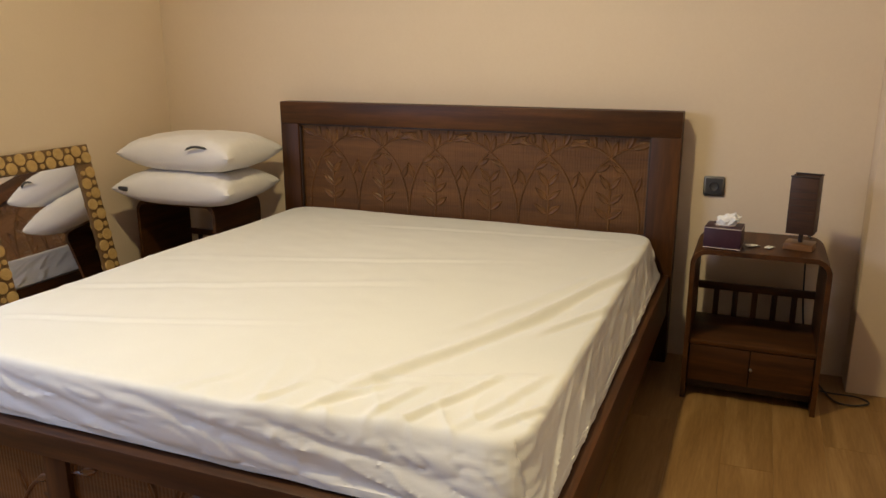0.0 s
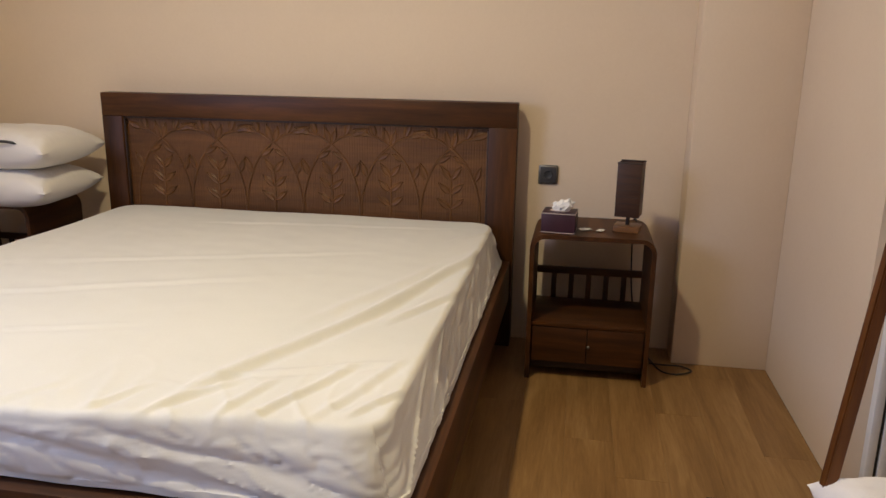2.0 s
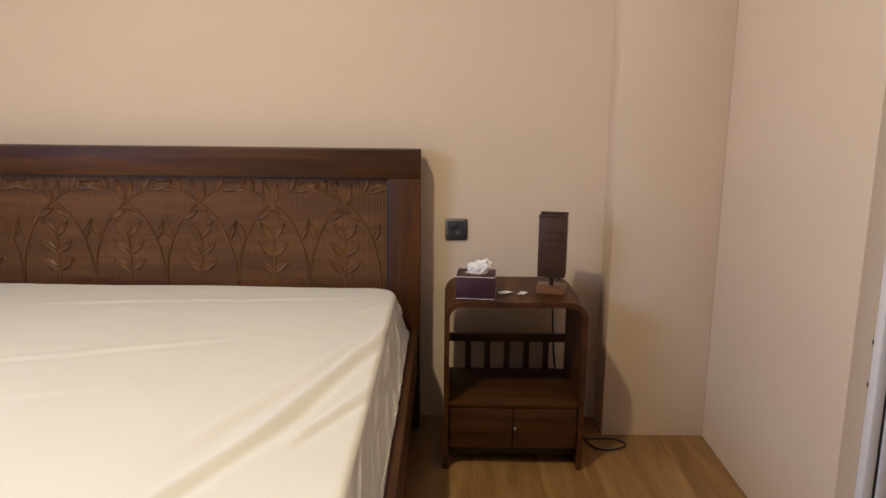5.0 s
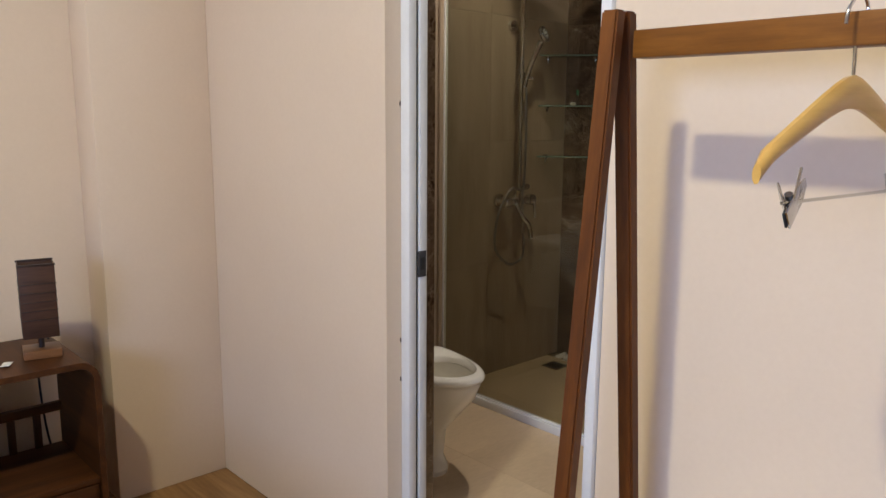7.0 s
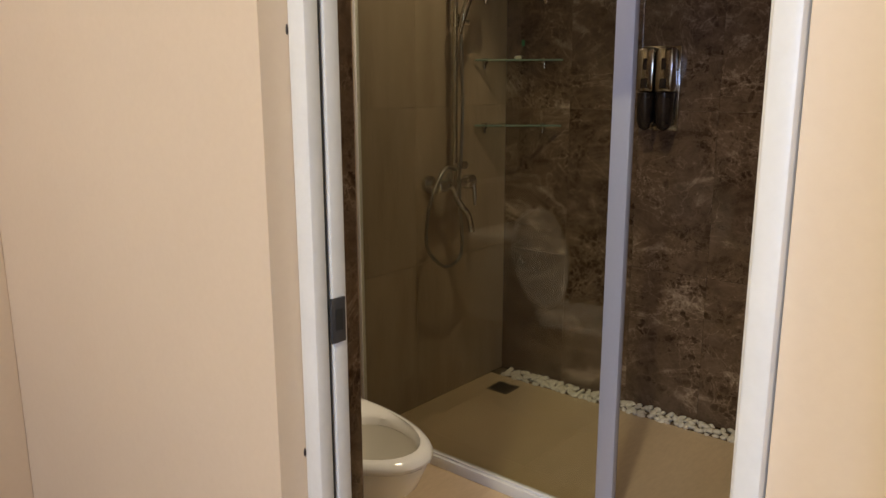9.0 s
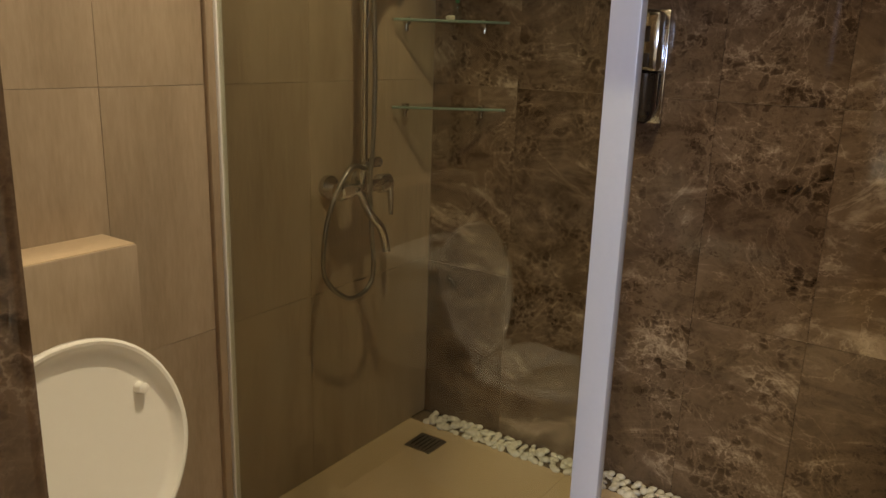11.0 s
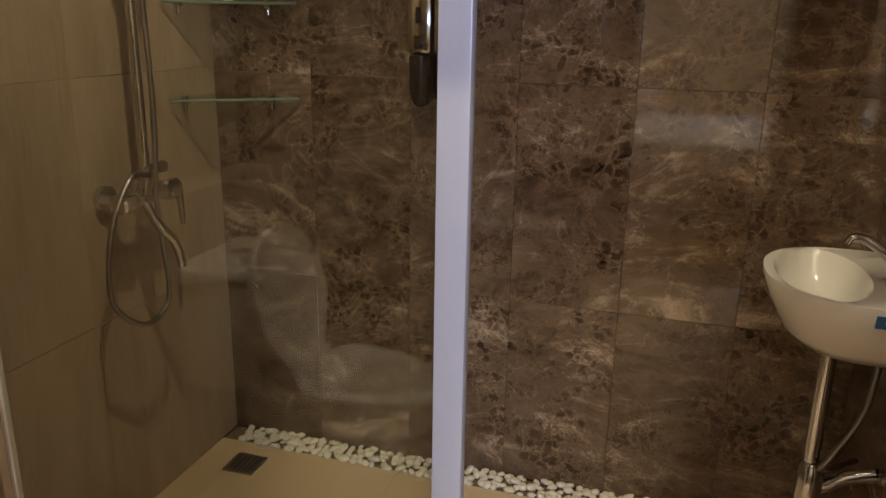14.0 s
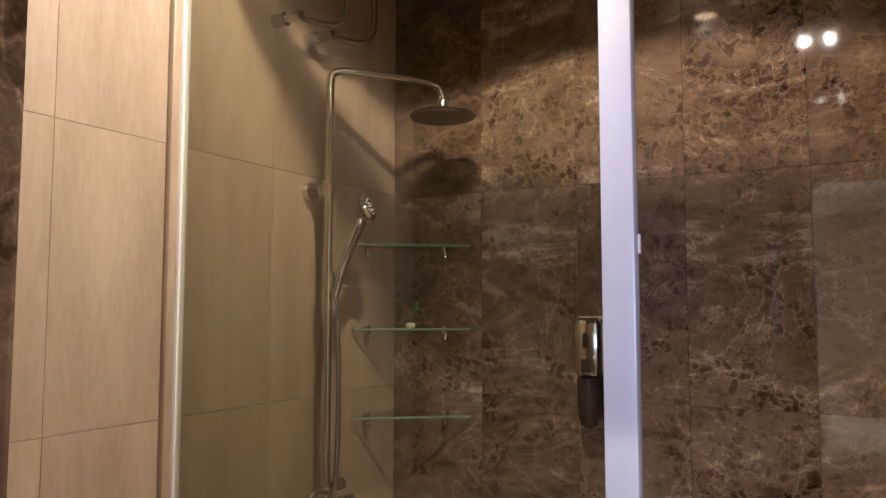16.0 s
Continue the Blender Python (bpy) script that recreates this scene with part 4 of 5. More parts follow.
# ---- bathroom: toilet ----
wc = thing("toilet", "white ceramic toilet with the lid raised", "toilet", 1.576, 3.20, 0)


def egg(t, hw, front, back, c=0.0, sq=0.8):
    """A toilet rim's outline, wide at the back, rounded at the front; the front points to -y."""
    a = t * math.tau
    s, co = math.sin(a), math.cos(a)
    y = c + (front if s < 0 else back) * s
    x = 0.9 * hw * math.copysign(abs(co) ** (0.95 if s < 0 else sq), co)
    return x, y


def loop_stack(levels, sides=40, cap_first=True, cap_last=True):
    """Skin a stack of egg loops: (half width, front, back, centre, z)."""
    bm = bmesh.new()
    rings = []
    for hw, fr, bk, c, z in levels:
        rings.append([bm.verts.new((*egg(k / sides, hw, fr, bk, c), z)) for k in range(sides)])
    for q, w in zip(rings, rings[1:]):
        for k in range(sides):
            bm.faces.new((q[k], q[(k + 1) % sides], w[(k + 1) % sides], w[k]))
    if cap_first:
        bm.faces.new(rings[0])
    if cap_last:
        bm.faces.new(rings[-1])
    return bm


part("bowl", loop_stack([
    (0.122, 0.27, 0.24, 0.06, 0.0), (0.125, 0.275, 0.24, 0.06, 0.02), (0.113, 0.25, 0.22, 0.06, 0.06), (0.113, 0.255, 0.20, 0.05, 0.17),
    (0.138, 0.285, 0.17, 0.0, 0.26), (0.162, 0.320, 0.10, -0.02, 0.32), (0.176, 0.335, 0.09, -0.03, 0.375), (0.174, 0.333, 0.09, -0.03, 0.388),
    (0.130, 0.165, 0.10, -0.17, 0.388), (0.127, 0.162, 0.098, -0.17, 0.36), (0.115, 0.140, 0.10, -0.16, 0.28), (0.075, 0.085, 0.08, -0.12, 0.20), (0.03, 0.03, 0.03, -0.1, 0.185)], cap_last=True), CERAMIC, wc)
part("neck", box(-0.10, 0.10, 0.03, 0.20, 0.10, 0.385, 0.02), CERAMIC, wc)
part("seat", loop_stack([
    (0.180, 0.343, 0.072, -0.03, 0.391), (0.186, 0.350, 0.076, -0.03, 0.397), (0.187, 0.351, 0.077, -0.03, 0.404), (0.182, 0.345, 0.074, -0.03, 0.413), (0.172, 0.332, 0.066, -0.03, 0.419), (0.160, 0.300, 0.04, -0.045, 0.421),
    (0.141, 0.176, 0.10, -0.165, 0.417), (0.131, 0.166, 0.092, -0.168, 0.409), (0.128, 0.162, 0.088, -0.17, 0.391), (0.180, 0.343, 0.072, -0.03, 0.391)], cap_first=False, cap_last=False), SEATPLASTIC, wc, "glossy white seat ring")


def lid_outline(inset, n=56):
    """Egg-shaped lid in its own plane: narrow at the hinge (y = 0), wide above, round at the top."""
    out = []
    for k in range(n):
        a = k / n * math.tau
        co, s = math.cos(a), math.sin(a)
        half = (0.183 - inset) * (1.0 if s > 0 else 1.0 - 0.14 * abs(s) ** 1.6)
        out.append((half * math.copysign(abs(co) ** 0.92, co), 0.208 + s * ((0.190 if s > 0 else 0.205) - inset)))
    return out


def lid_bm():
    """A shallow dish: flat recessed face, a rim with a rounded lip, and a gently domed back."""
    rows = [(0.165, 0.0), (0.030, 0.0), (0.022, 0.002), (0.016, 0.010), (0.011, 0.0185), (0.006, 0.020), (0.001, 0.017), (0.0, 0.010), (0.004, 0.001), (0.016, -0.006), (0.06, -0.011), (0.165, -0.013)]
    bm = bmesh.new()
    rings = [[bm.verts.new((x, y, z)) for x, y in lid_outline(d)] for d, z in rows]
    for q, w in zip(rings, rings[1:]):
        for k in range(len(q)):
            bm.faces.new((q[k], q[(k + 1) % len(q)], w[(k + 1) % len(q)], w[k]))
    bm.faces.new(rings[0])
    bm.faces.new(rings[-1])
    return bm


lid = part("lid", lid_bm(), SEATPLASTIC, wc, "raised white lid", at=pose(0.004, 0.050, 0.412, 77, 0, 0) @ pose(0, 0, 0, 0, 0, -3.5))
for dx in (-0.108, 0.108):
    part("bumper", tube([(0, 0, 0), (0, 0, 0.010), (0, 0, 0.017), (0, 0, 0.019)], [0.011, 0.010, 0.009, 0.005], 12), SEATPLASTIC, lid, at=pose(dx, 0.290, 0))
for dx in (-0.090, 0.090):
    hinge = part("hinge", tube([(dx - 0.019, 0.044, 0.424), (dx - 0.017, 0.044, 0.424), (dx + 0.017, 0.044, 0.424), (dx + 0.019, 0.044, 0.424)], [0.008, 0.011, 0.011, 0.008], 14), SEATPLASTIC, wc)
    part("hinge_foot", box(dx - 0.014, dx + 0.014, 0.020, 0.058, 0.388, 0.416, 0.006), SEATPLASTIC, hinge)


def stack_outline(outline, rows, cy):
    """One outline skinned through rows of (inset, z); insets shrink it towards (0, cy)."""
    bm = bmesh.new()
    rings = [[bm.verts.new((x * (1 - d / 0.17), cy + (y - cy) * (1 - d / 0.11), z)) for x, y in outline] for d, z in rows]
    for q, w in zip(rings, rings[1:]):
        for k in range(len(q)):
            bm.faces.new((q[k], q[(k + 1) % len(q)], w[(k + 1) % len(q)], w[k]))
    bm.faces.new(rings[0])
    bm.faces.new(rings[-1])
    return bm


bow = [(0.176 * math.copysign(abs(math.cos(a)) ** 0.55, math.cos(a)), 0.24 - 0.10 * math.sin(a)) for a in [k * math.pi / 32 for k in range(33)]]
bow = [(0.176, 0.345)] + bow + [(-0.176, 0.345)]
tank = part("tank", stack_outline(bow, [(0.03, 0.37), (0.014, 0.40), (0.008, 0.60), (0.008, 0.676)], 0.25), CERAMIC, wc, "ceramic cistern with a bowed front")
part("tank_lid", stack_outline(bow, [(0.006, 0.6765), (0.0, 0.681), (-0.001, 0.697), (0.002, 0.705), (0.010, 0.709), (0.03, 0.711)], 0.25), CERAMIC, tank, "bowed cistern lid")
part("flush_button", lathe([(0.024, 0.710), (0.024, 0.715), (0.02, 0.717)], 20), CHROME, tank, at=pose(0, 0.24, 0))

# brush
br = thing("toilet_brush", "black toilet brush in its round holder", "toilet brush", 1.952, 3.602, 0)
part("holder", lathe([(0.045, 0), (0.05, 0.01), (0.047, 0.14), (0.042, 0.15), (0.02, 0.152)], 22), SMOKE, br)
part("handle", tube([(0, 0, 0.15), (0, 0, 0.36), (0, 0, 0.40)], [0.008, 0.007, 0.010], 10), SMOKE, br)

# ---- bathroom: shower glass ----
scr = thing("shower_screen", "fixed shower glass in white metal profiles", "shower screen", 2.19, 3.16, 0)
part("pane", box(-0.007, 0.001, -0.467, 0.4855, 0.034, 2.40), GLASS, scr, "clear glass pane")
part("bottom_profile", box(-0.021, 0.010, -0.467, 0.51, 0.0, 0.036, 0.002), WHITEALU, scr)
part("glazing_bead", box(-0.012, 0.006, -0.467, 0.49, 0.0362, 0.044, 0.002), WHITEALU, scr)
part("wall_profile", box(-0.0105, 0.008, 0.486, 0.51, 0.036, 2.40, 0.003), WHITEALU, scr)
part("wall_seal", box(-0.034, -0.011, 0.493, 0.51, 0.0365, 2.40, 0.003), BEIGETILE, scr)
post = part("post", box(-0.022, 0.004, -0.520, -0.4675, 0.0, 2.44, 0.003), POSTALU, scr, "white metal post, its lacquer blued and dimmed as in daylight shade")
part("magnet_strip", box(0.0045, 0.009, -0.515, -0.473, 0.02, 2.42, 0.001), WHITEALU, post)
part("door_stop", box(-0.006, 0.004, -0.5235, -0.5203, 1.50, 1.53, 0.0012), WHITEALU, post)
part("top_profile", box(-0.018, 0.012, -0.467, 0.51, 2.40, 2.44, 0.003), WHITEALU, scr)

# ---- bathroom: shower set ----
shs = thing("shower_set", "chrome rain shower with riser, hand shower and mixer", "shower", 2.618, 3.58, 0)
ARM = Vector((0.76, -0.65, 0)).normalized()
path = bend([(0, 0, 1.95), (0, 0, 2.02), tuple(ARM * 0.008 + Vector((0, 0, 2.045))), tuple(ARM * 0.035 + Vector((0, 0, 2.056))), tuple(ARM * 0.12 + Vector((0, 0, 2.056))), tuple(ARM * 0.26 + Vector((0, 0, 2.05))), tuple(ARM * 0.30 + Vector((0, 0, 2.042))), tuple(ARM * 0.318 + Vector((0, 0, 2.02))), tuple(ARM * 0.32 + Vector((0, 0, 1.985)))], 6)
part("riser", tube([(0, 0, 0.93)] + path, 0.011, 14), CHROME, shs)
part("rain_head", lathe([(0.014, 0.045), (0.016, 0.02), (0.03, 0.012), (0.089, 0.006), (0.094, 0.0), (0.089, -0.005), (0.02, -0.006)], 40), STEEL, shs, "round rain shower head", at=pose(ARM.x * 0.32, ARM.y * 0.32, 1.955))
for z in (1.732,):
    br2 = part("bracket", cyl(0.026, (0.02, 0.088, z), (0.02, 0.07, z), 18), CHROME, shs)
    part("arm", cyl(0.009, (0.02, 0.07, z), (0, 0, z - 0.004), 12), CHROME, br2)
    part("collar", cyl(0.017, (0, 0, z - 0.02), (0, 0, z + 0.02), 14), CHROME, br2)
sl = part("slider", cyl(0.018, (0.0, 0, 1.465), (0.0, 0, 1.51), 16), CHROME, shs)
part("slider_knob", cyl(0.010, (0.0, -0.0, 1.485), (0.045, -0.03, 1.48), 12), CHROME, sl)
hand = part("hand_shower", tube(bend([(0.002, -0.02, 1.44), (0.014, -0.035, 1.52), (0.044, -0.055, 1.61), (0.062, -0.062, 1.65)], 5), [0.010] * 4 + [0.013] * 8 + [0.015] * 4, 12), CHROME, shs)
hd = part("hand_head", lathe([(0.012, -0.014), (0.034, -0.007), (0.042, 0.004), (0.04, 0.012), (0.004, 0.013)], 22), CHROME, hand, at=pose(0.070, -0.068, 1.685, 68, 0, 18))
for k in range(14):
    a, r = k * 2.4, 0.007 * math.sqrt(k + 0.5)
    part("nozzle", lathe([(0.0022, 0.0), (0.0016, 0.0022)], 6), WHITEPAINT, hd, at=pose(r * math.cos(a), r * math.sin(a), 0.0128))
mx = part("mixer", tube([(-0.095, 0.012, 0.885), (-0.09, 0.012, 0.885), (-0.05, 0.012, 0.886), (-0.045, 0.012, 0.886), (0.07, 0.01, 0.889), (0.075, 0.01, 0.889)], [0.020, 0.025, 0.025, 0.019, 0.019, 0.022], 16), CHROME, shs)
for dx in (-0.057, 0.078):
    part("wall_flange", cyl(0.033, (dx, 0.088, 0.888), (dx, 0.072, 0.888), 18), CHROME, mx)
    part("inlet", cyl(0.013, (dx, 0.072, 0.888), (dx, 0.01, 0.888), 12), CHROME, mx)
lev = part("mixer_lever", tube([(0.072, 0.01, 0.889), (0.078, 0.009, 0.889), (0.112, 0.002, 0.89), (0.117, 0.001, 0.89)], [0.022, 0.028, 0.028, 0.022], 18), CHROME, mx)
part("lever_handle", tube([(0.10, -0.012, 0.895), (0.098, -0.02, 0.85), (0.095, -0.024, 0.80)], [0.010, 0.009, 0.0065], 10), CHROME, lev)
part("diverter", tube([(-0.004, 0.006, 0.90), (-0.004, 0.0, 0.952), (-0.002, -0.006, 0.958), (0.045, -0.018, 0.960), (0.05, -0.019, 0.96)], [0.015, 0.014, 0.014, 0.015, 0.011], 12), CHROME, mx)
part("spout", tube(bend([(-0.012, 0.0, 0.875), (-0.014, -0.025, 0.835), (-0.008, -0.045, 0.806), (0.010, -0.055, 0.782), (0.026, -0.058, 0.74), (0.03, -0.06, 0.708)], 5), 0.012, 12), CHROME, mx)
part("hose", tube(bend([(-0.006, -0.012, 0.945), (-0.075, -0.02, 0.955), (-0.145, -0.02, 0.875), (-0.182, -0.02, 0.77), (-0.178, -0.02, 0.665), (-0.085, -0.02, 0.586), (0.002, -0.02, 0.60), (0.02, -0.022, 0.66), (0.004, -0.028, 0.76), (-0.008, -0.03, 0.90), (0.004, -0.03, 1.02), (0.012, -0.028, 1.2), (0.010, -0.022, 1.44)], 8), 0.0068, 10), STEEL, shs, "metal shower hose hanging in a loop")

# hot water pipes and heater above
ht = thing("water_heater", "white water heater with chrome inlet pipes", "water heater", 2.73, 3.52, 2.36)
part("body", box(-0.15, 0.19, -0.03, 0.148, 0.085, 0.205, 0.04), WHITEALU, ht)
for dx, zz in ((-0.235, -0.195), (-0.105, -0.205)):
    vv = part("valve", cyl(0.018, (dx, 0.148, zz), (dx, 0.11, zz), 14), CHROME, ht)
    part("valve_nut", cyl(0.013, (dx, 0.11, zz), (dx + 0.002, 0.06, zz), 8), CHROME, vv)
    part("pipe", tube(bend([(dx, 0.075, zz), (dx + 0.04, 0.065, zz), (dx + 0.12, 0.05, zz + 0.012), (dx + 0.165, 0.045, zz + 0.05), (dx + 0.172, 0.045, zz + 0.12), (dx + 0.172, 0.045, zz + 0.245)], 7), 0.0085, 12), CHROME, ht)

# corner glass shelves
for z, lab in ((1.604, "empty glass corner shelf on metal clips"), (1.354, "glass corner shelf holding soap and a small bottle"), (1.097, "empty glass corner shelf on metal clips")):
    shf = thing("corner_shelf", lab, "shelf", BX1, BY1, z, group="corner shelves in the shower")
    outline = [(-0.002, -0.002), (-0.225, -0.002), (-0.228, -0.012), (-0.014, -0.282), (-0.002, -0.279)]
    part("pane", prism(outline, -0.004, 0.004), SHELFGLASS, shf, "clear glass")
    part("front_edge", tube([(-0.2285, -0.012, 0), (-0.014, -0.2825, 0)], 0.0042, 6), GREENEDGE, shf)
    for px, py in ((-0.165, -0.012), (-0.012, -0.195)):
        c = part("clip", box(px - 0.009, px + 0.009, py - 0.009, py + 0.009, -0.014, 0.010, 0.003), CHROME, shf)
        part("peg", cyl(0.006, (px, py, -0.014), (px, py, -0.032), 10), CHROME, c)
soap = new("soap_bar", mesh_of(lathe([(0.016, 0), (0.02, 0.004), (0.02, 0.010), (0.014, 0.014)], 20, 1.0, 0.7), "soap_bar", SOAP))
soap.matrix_world = pose(2.995, 3.56, 1.3585, 0, 0, 40)
tagged(soap, "small ivory bar of soap on the glass shelf", "soap")
bot = thing("small_bottle", "small clear green bottle on the glass shelf", "bottle", 3.03, 3.56, 1.3585)
part("body", lathe([(0.011, 0), (0.012, 0.003), (0.012, 0.045), (0.006, 0.052)], 16), SHELFGLASS, bot)
part("cap", lathe([(0.0065, 0.052), (0.0065, 0.075), (0.005, 0.077)], 14), GREENBOTTLE, bot)

# soap dispenser
dsp = thing("soap_dispenser", "twin chrome wall soap dispenser with smoked containers", "soap dispenser", BX1, 2.976, 1.095)
part("back_plate", box(-0.012, -0.001, -0.075, 0.075, 0.0, 0.30, 0.003), CHROME, dsp)
for yy in (-0.036, 0.036):
    cv = part("cover", box(-0.068, -0.0125, yy - 0.034, yy + 0.034, 0.135, 0.295, 0.016), CHROME, dsp, "mirror-bright chrome cover")
    part("button", box(-0.073, -0.0685, yy - 0.012, yy + 0.012, 0.15, 0.185, 0.002), SMOKE, cv)
    part("window", box(-0.0695, -0.0683, yy - 0.008, yy + 0.008, 0.215, 0.255, 0.0003), SMOKE, cv)
    part("container", lathe([(0.006, 0.0), (0.022, 0.01), (0.031, 0.035), (0.032, 0.134)], 24, 1.1, 1.0), SMOKE, dsp, "smoked dark container", at=pose(-0.042, yy, 0))

# floor drain
dr = thing("floor_drain", "square steel floor drain with slots", "drain", 2.868, 3.518, 0.0)
part("plate", box(-0.05, 0.05, -0.05, 0.05, -0.004, 0.0045, 0.001), STEEL, dr)
for k in range(5):
    part("slot", box(-0.036, 0.036, -0.034 + k * 0.016, -0.029 + k * 0.016, 0.0042, 0.0052), RUBBER, dr)

# ---- bathroom: wash basin ----
wb = thing("wash_basin", "small cream ceramic wall basin with a blue sticker", "wash basin", 2.72, BY0, 0.84)


def basin_loop(hw, depth, z, n=48):
    """Flat at the wall, round at the front (+y)."""
    out = []
    for k in range(n):
        a = k / n * math.tau
        co, s = math.cos(a), math.sin(a)
        if s >= 0:
            out.append((hw * math.copysign(abs(co) ** 0.85, co), depth * 0.42 + depth * 0.58 * s, z))
        else:
            out.append((hw * math.copysign(abs(co) ** 0.25, co), depth * 0.42 * (1 - abs(s) ** 0.3), z))
    return out


def skin(loops, cap0=True, cap1=True):
    bm = bmesh.new()
    rings = [[bm.verts.new(p) for p in l] for l in loops]
    n = len(rings[0])
    for q, w in zip(rings, rings[1:]):
        for k in range(n):
            bm.faces.new((q[k], q[(k + 1) % n], w[(k + 1) % n], w[k]))
    if cap0:
        bm.faces.new(rings[0])
    if cap1:
        bm.faces.new(rings[-1])
    return bm


def bowl_loop(hw, y0, y1, z, n=48):
    c, r = (y0 + y1) / 2, (y1 - y0) / 2
    return [(hw * math.cos(k / n * math.tau), c + r * math.sin(k / n * math.tau), z) for k in range(n)]


loops = [basin_loop(0.05, 0.16, -0.155), basin_loop(0.10, 0.19, -0.15), basin_loop(0.165, 0.235, -0.11), basin_loop(0.195, 0.265, -0.05), basin_loop(0.205, 0.28, -0.008), basin_loop(0.203, 0.279, 0.0), basin_loop(0.195, 0.27, 0.002),
         bowl_loop(0.183, 0.080, 0.260, 0.0), bowl_loop(0.172, 0.086, 0.252, -0.012), bowl_loop(0.155, 0.096, 0.240, -0.05), bowl_loop(0.10, 0.115, 0.205, -0.095), bowl_loop(0.02, 0.15, 0.18, -0.105)]
part("bowl", skin(loops), CERAMIC, wb, "cream glazed basin")
part("sticker", box(-0.2045, -0.1985, 0.03, 0.105, -0.036, -0.012, 0.0005), BLUELABEL, wb, "blue maker's sticker with a pale bar")
part("sticker_text", box(-0.2052, -0.2046, 0.045, 0.09, -0.027, -0.022), WHITEINK, wb)
tap = part("tap", lathe([(0.022, 0), (0.02, 0.012), (0.018, 0.05), (0.012, 0.056)], 18), CHROME, wb, "chrome cross-head tap", at=pose(-0.05, 0.042, 0.001))
part("tap_spout", tube(bend([(0, 0.0, 0.03), (0, 0.03, 0.06), (0, 0.065, 0.085), (0, 0.09, 0.088), (0, 0.098, 0.075)], 5), 0.0095, 12), CHROME, tap)
part("tap_cross", tube([(-0.025, 0, 0.063), (0.025, 0, 0.063)], 0.006, 10), CHROME, tap)
part("tap_cross", tube([(0, -0.025, 0.063), (0, 0.025, 0.063)], 0.006, 10), CHROME, tap)
part("tap_head", lathe([(0.011, 0.055), (0.012, 0.068), (0.006, 0.073)], 14), CHROME, tap)
part("drain_pipe", tube([(0, 0.13, -0.15), (0, 0.13, -0.40)], 0.017, 14), CHROME, wb)
part("trap", tube(bend([(0, 0.13, -0.40), (0, 0.125, -0.47), (0, 0.10, -0.49), (0, 0.06, -0.46), (0, 0.0, -0.44)], 6), 0.016, 12), CHROME, wb)
part("trap_cup", lathe([(0.026, -0.53), (0.028, -0.52), (0.028, -0.44), (0.02, -0.43)], 18), CHROME, wb, at=pose(0, 0.125, 0))
part("supply_hose", tube(bend([(-0.05, 0.045, -0.14), (-0.06, 0.06, -0.27), (-0.05, 0.10, -0.38), (-0.03, 0.11, -0.43), (0.05, 0.03, -0.44)], 7), 0.007, 10), STEEL, wb)

# mirror over the basin
mrr = thing("wall_mirror", "frameless mirror above the wash basin", "mirror", 2.72, BY0, 0.93)
part("glass", box(-0.25, 0.32, 0.0005, 0.006, 0.0, 0.75, 0.001), MIRROR, mrr)
hk = part("mirror_clip", cyl(0.012, (-0.02, 0.006, 0.18), (-0.02, 0.02, 0.18), 12), CHROME, mrr)

# bathroom ceiling spots
sp = thing("ceiling_spot", "twin ceiling spotlight, switched on", "light", 1.70, 2.509, 2.52)
part("plate", box(-0.035, 0.035, -0.09, 0.09, 0.04, 0.0495, 0.002), WHITEALU, sp)
for yy in (-0.046, 0.046):
    s1 = part("spot", lathe([(0.02, 0.04), (0.03, 0.034), (0.034, 0.0), (0.03, -0.002), (0.028, 0.01)], 20), WHITEALU, sp, at=pose(0, yy, 0))
    part("bulb", lathe([(0.014, 0.006), (0.01, -0.002)], 18), LAMPGLOW, s1)

# recessed downlight over the shower front
dl = thing("recessed_downlight", "round white recessed ceiling downlight, switched on", "light", 2.05, 2.88, BZC)
part("ring", lathe([(0.060, -0.001), (0.062, -0.006), (0.052, -0.009), (0.044, -0.003), (0.042, -0.001)], 32), WHITEALU, dl)
part("diffuser", lathe([(0.041, -0.0015), (0.02, -0.0025)], 28), LAMPGLOW, dl)

# ---- pieces of floors and walls ----
# bedroom planks
fl = setting("floor", box(XL - 0.15, XR + 0.135, YB - 0.15, YH + 0.15, -0.1, -0.012), BLACKWOOD_SHADE, "warm oak laminate floor boards", "floor")
PW, PL = 0.165, 1.22
rp = random.Random(3)
plank_meshes = {}
x = XR - 0.001
col = 0
while x > XL:
    w = min(PW, x - XL)
    y = YH + PL * [0.24, 0.75, 0.45, 0.05][col % 4]
    ys = []
    while y > YB:
        y0 = max(y - PL, YB)
        y1 = min(y, YH)
        if y1 > y0 + 0.02:
            key = (round(w, 3), round(y1 - y0, 3))
            if key not in plank_meshes:
                plank_meshes[key] = mesh_of(box(-w / 2 + 0.00015, w / 2 - 0.00015, -(y1 - y0) / 2 + 0.00015, (y1 - y0) / 2 - 0.00015, -0.012, 0.0, 0.0004), "plank", PLANK, False)
            ob = new("plank", plank_meshes[key])
            ob.parent = fl
            ob.location = (x - w / 2, (y0 + y1) / 2, 0)
        y -= PL
    x -= w
    col += 1
# boards run on into the doorway
setting("threshold", box(XR, BX0 - 0.012, 1.952, 2.56, -0.012, 0.004, 0.003), FLOORTILE, "stone door threshold", "threshold")

# bathroom floor tiles
bfl = setting("floor_bath", box(BX0 - 0.012, BX1 + 0.01, BY0 - 0.01, BY1 + 0.01, -0.1, -0.008), GROUT, "beige stone floor tiles", "floor")


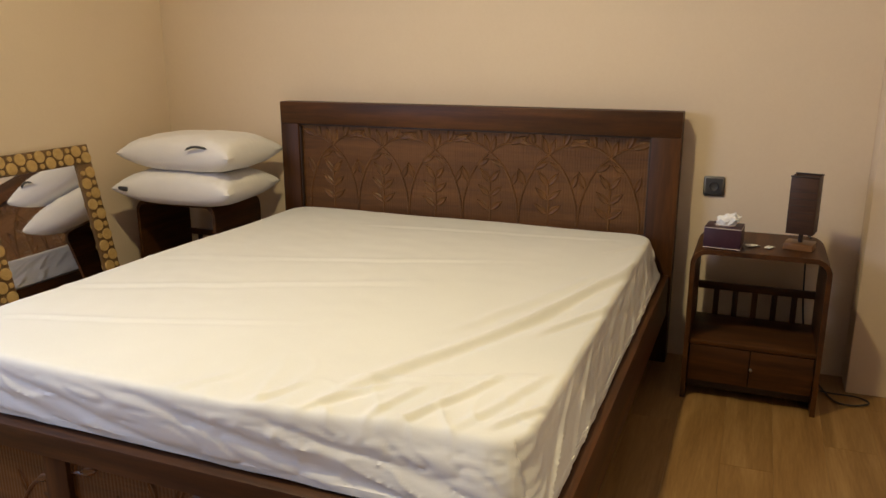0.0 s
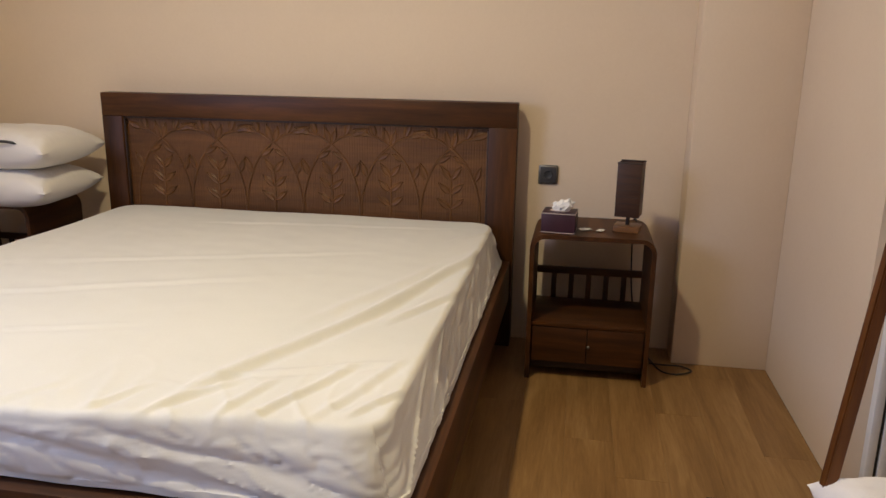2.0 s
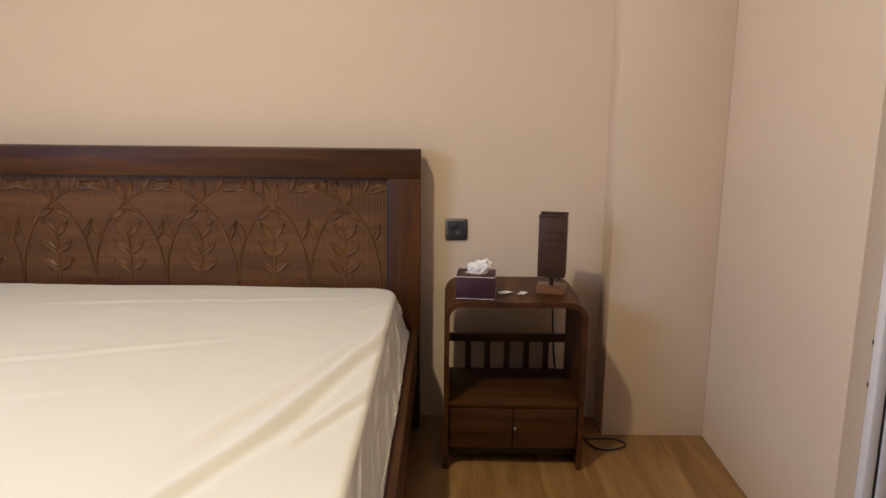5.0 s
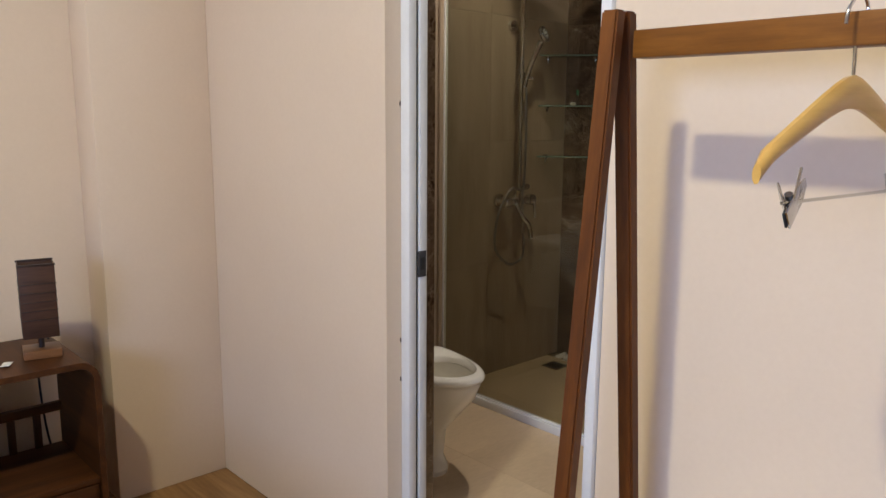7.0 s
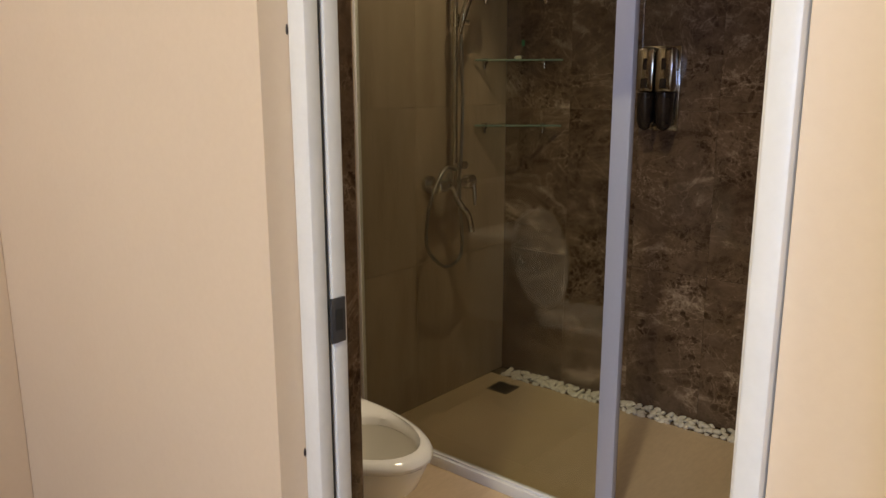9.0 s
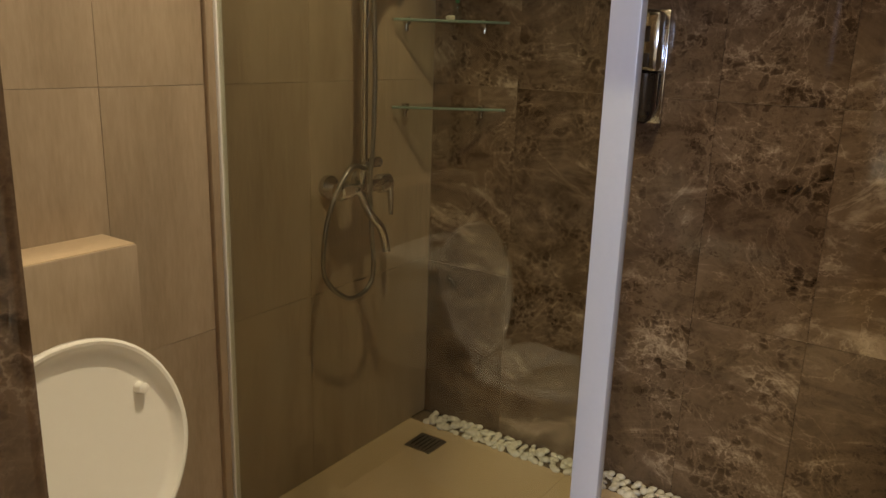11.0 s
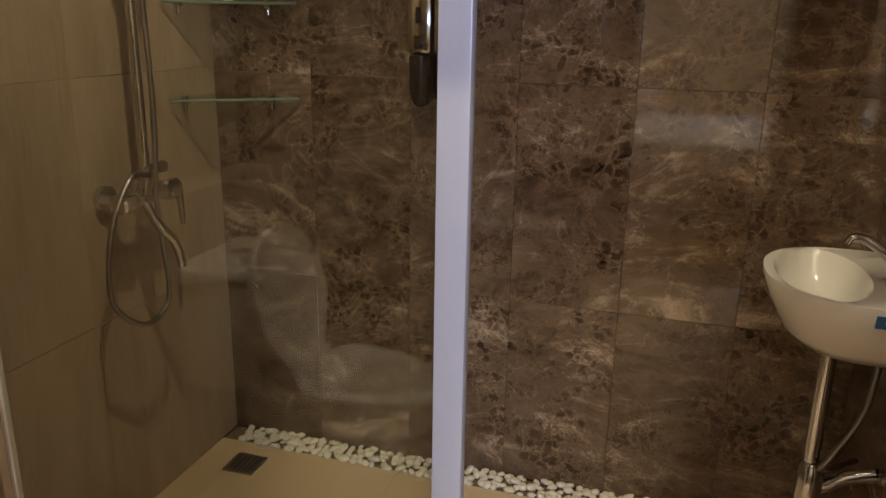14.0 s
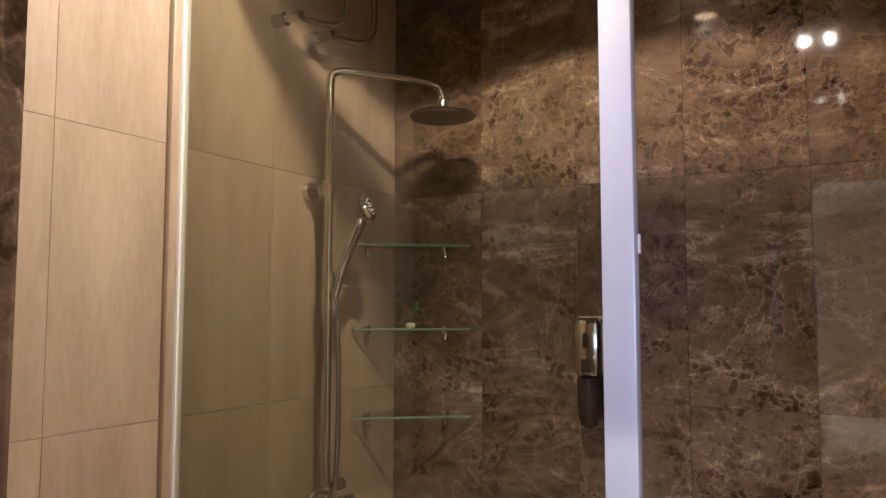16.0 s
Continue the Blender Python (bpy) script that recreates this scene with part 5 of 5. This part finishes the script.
def tiles(parent, material, spans_a, spans_b, place, thick=0.008, gap=0.0004, bevel=0.0006):
    cache = {}
    for a0, a1 in spans_a:
        for b0, b1 in spans_b:
            key = (round(a1 - a0, 3), round(b1 - b0, 3))
            if key not in cache:
                cache[key] = mesh_of(box(-(a1 - a0) / 2 + gap, (a1 - a0) / 2 - gap, -(b1 - b0) / 2 + gap, (b1 - b0) / 2 - gap, -thick, 0, bevel), "tile", material, False)
            ob = new("tile", cache[key])
            ob.parent = parent
            ob.matrix_local = place((a0 + a1) / 2, (b0 + b1) / 2)


def cuts(lo, hi, first, step):
    e = [lo] + [first + k * step for k in range(-20, 20) if lo + 0.02 < first + k * step < hi - 0.02] + [hi]
    return list(zip(e, e[1:]))


tiles(bfl, FLOORTILE, cuts(BX0, BX1 - 0.085, 2.36, 0.6), cuts(BY0, BY1, 3.06, 0.6), lambda a, b: pose(a, b, 0))
tiles(bpy.data.objects["wall_bath_east"], MARBLE, cuts(BY0, BY1, 2.457, 0.3), cuts(0, BZC, 0.565, 0.6), lambda a, b: pose(BX1, a, b, 90, 0, -90))
tiles(bpy.data.objects["wall_bath_south"], MARBLE, cuts(BX0, BX1, 2.17, 0.3), cuts(0, BZC, 0.565, 0.6), lambda a, b: pose(a, BY0, b, -90, 0, 0))
tiles(bpy.data.objects["wall_bath_west"], MARBLE, cuts(2.641, BY1, 2.94, 0.3), cuts(0, BZC, 0.565, 0.6), lambda a, b: pose(BX0 + 0.002, a, b, 90, 0, 90))
tiles(bpy.data.objects["wall_bath_west"], MARBLE, cuts(1.93, 2.641, 2.2, 0.3), cuts(2.01, BZC, 2.365, 0.6), lambda a, b: pose(BX0 + 0.002, a, b, 90, 0, 90))
tiles(bpy.data.objects["wall_bath_north"], BEIGETILE, cuts(BX0, BX1, 1.894, 0.605), cuts(0, BZC, 1.178, 0.6), lambda a, b: pose(a, BY1, b, 90, 0, 0), gap=0.0005, bevel=0.0005)

# pebbles along the shower wall
rq = random.Random(12)
peb = []
for k in range(6):
    bm = bmesh.new()
    bmesh.ops.create_icosphere(bm, subdivisions=2, radius=1.0)
    for v in bm.verts:
        v.co *= 1 + 0.22 * noise.noise(v.co * 1.3 + Vector((k * 7.0, 0, 0)))
        v.co.z *= 0.62
    me = mesh_of(bm, "pebble", PEBBLE)
    for p in me.polygons:
        p.use_smooth = True
    peb.append(me)
bed_strip = setting("pebble_channel", box(BX1 - 0.084, BX1 - 0.001, BY0 + 0.001, BY1 - 0.002, -0.0079, -0.004), GROUT, "channel of white pebbles along the shower wall", "pebbles")
y, count = 3.60, 0
rest = bmesh.new()
while y > BY0 + 0.02:
    for k in range(4):
        r = rq.uniform(0.009, 0.0155)
        px, py, pz = BX1 - 0.092 + 0.024 * k + rq.uniform(-0.007, 0.007) + 0.012, y + rq.uniform(-0.009, 0.009), -0.004 + r * 0.55 + rq.uniform(0, 0.004)
        m = pose(px, py, pz, rq.uniform(-25, 25), rq.uniform(-25, 25), rq.uniform(0, 360)) @ Matrix.Diagonal((r * rq.uniform(1.0, 1.35), r, r, 1))
        ob = new("pebble", peb[rq.randrange(6)])
        ob.parent = bed_strip
        ob.matrix_local = m
        count += 1
    y -= 0.0255
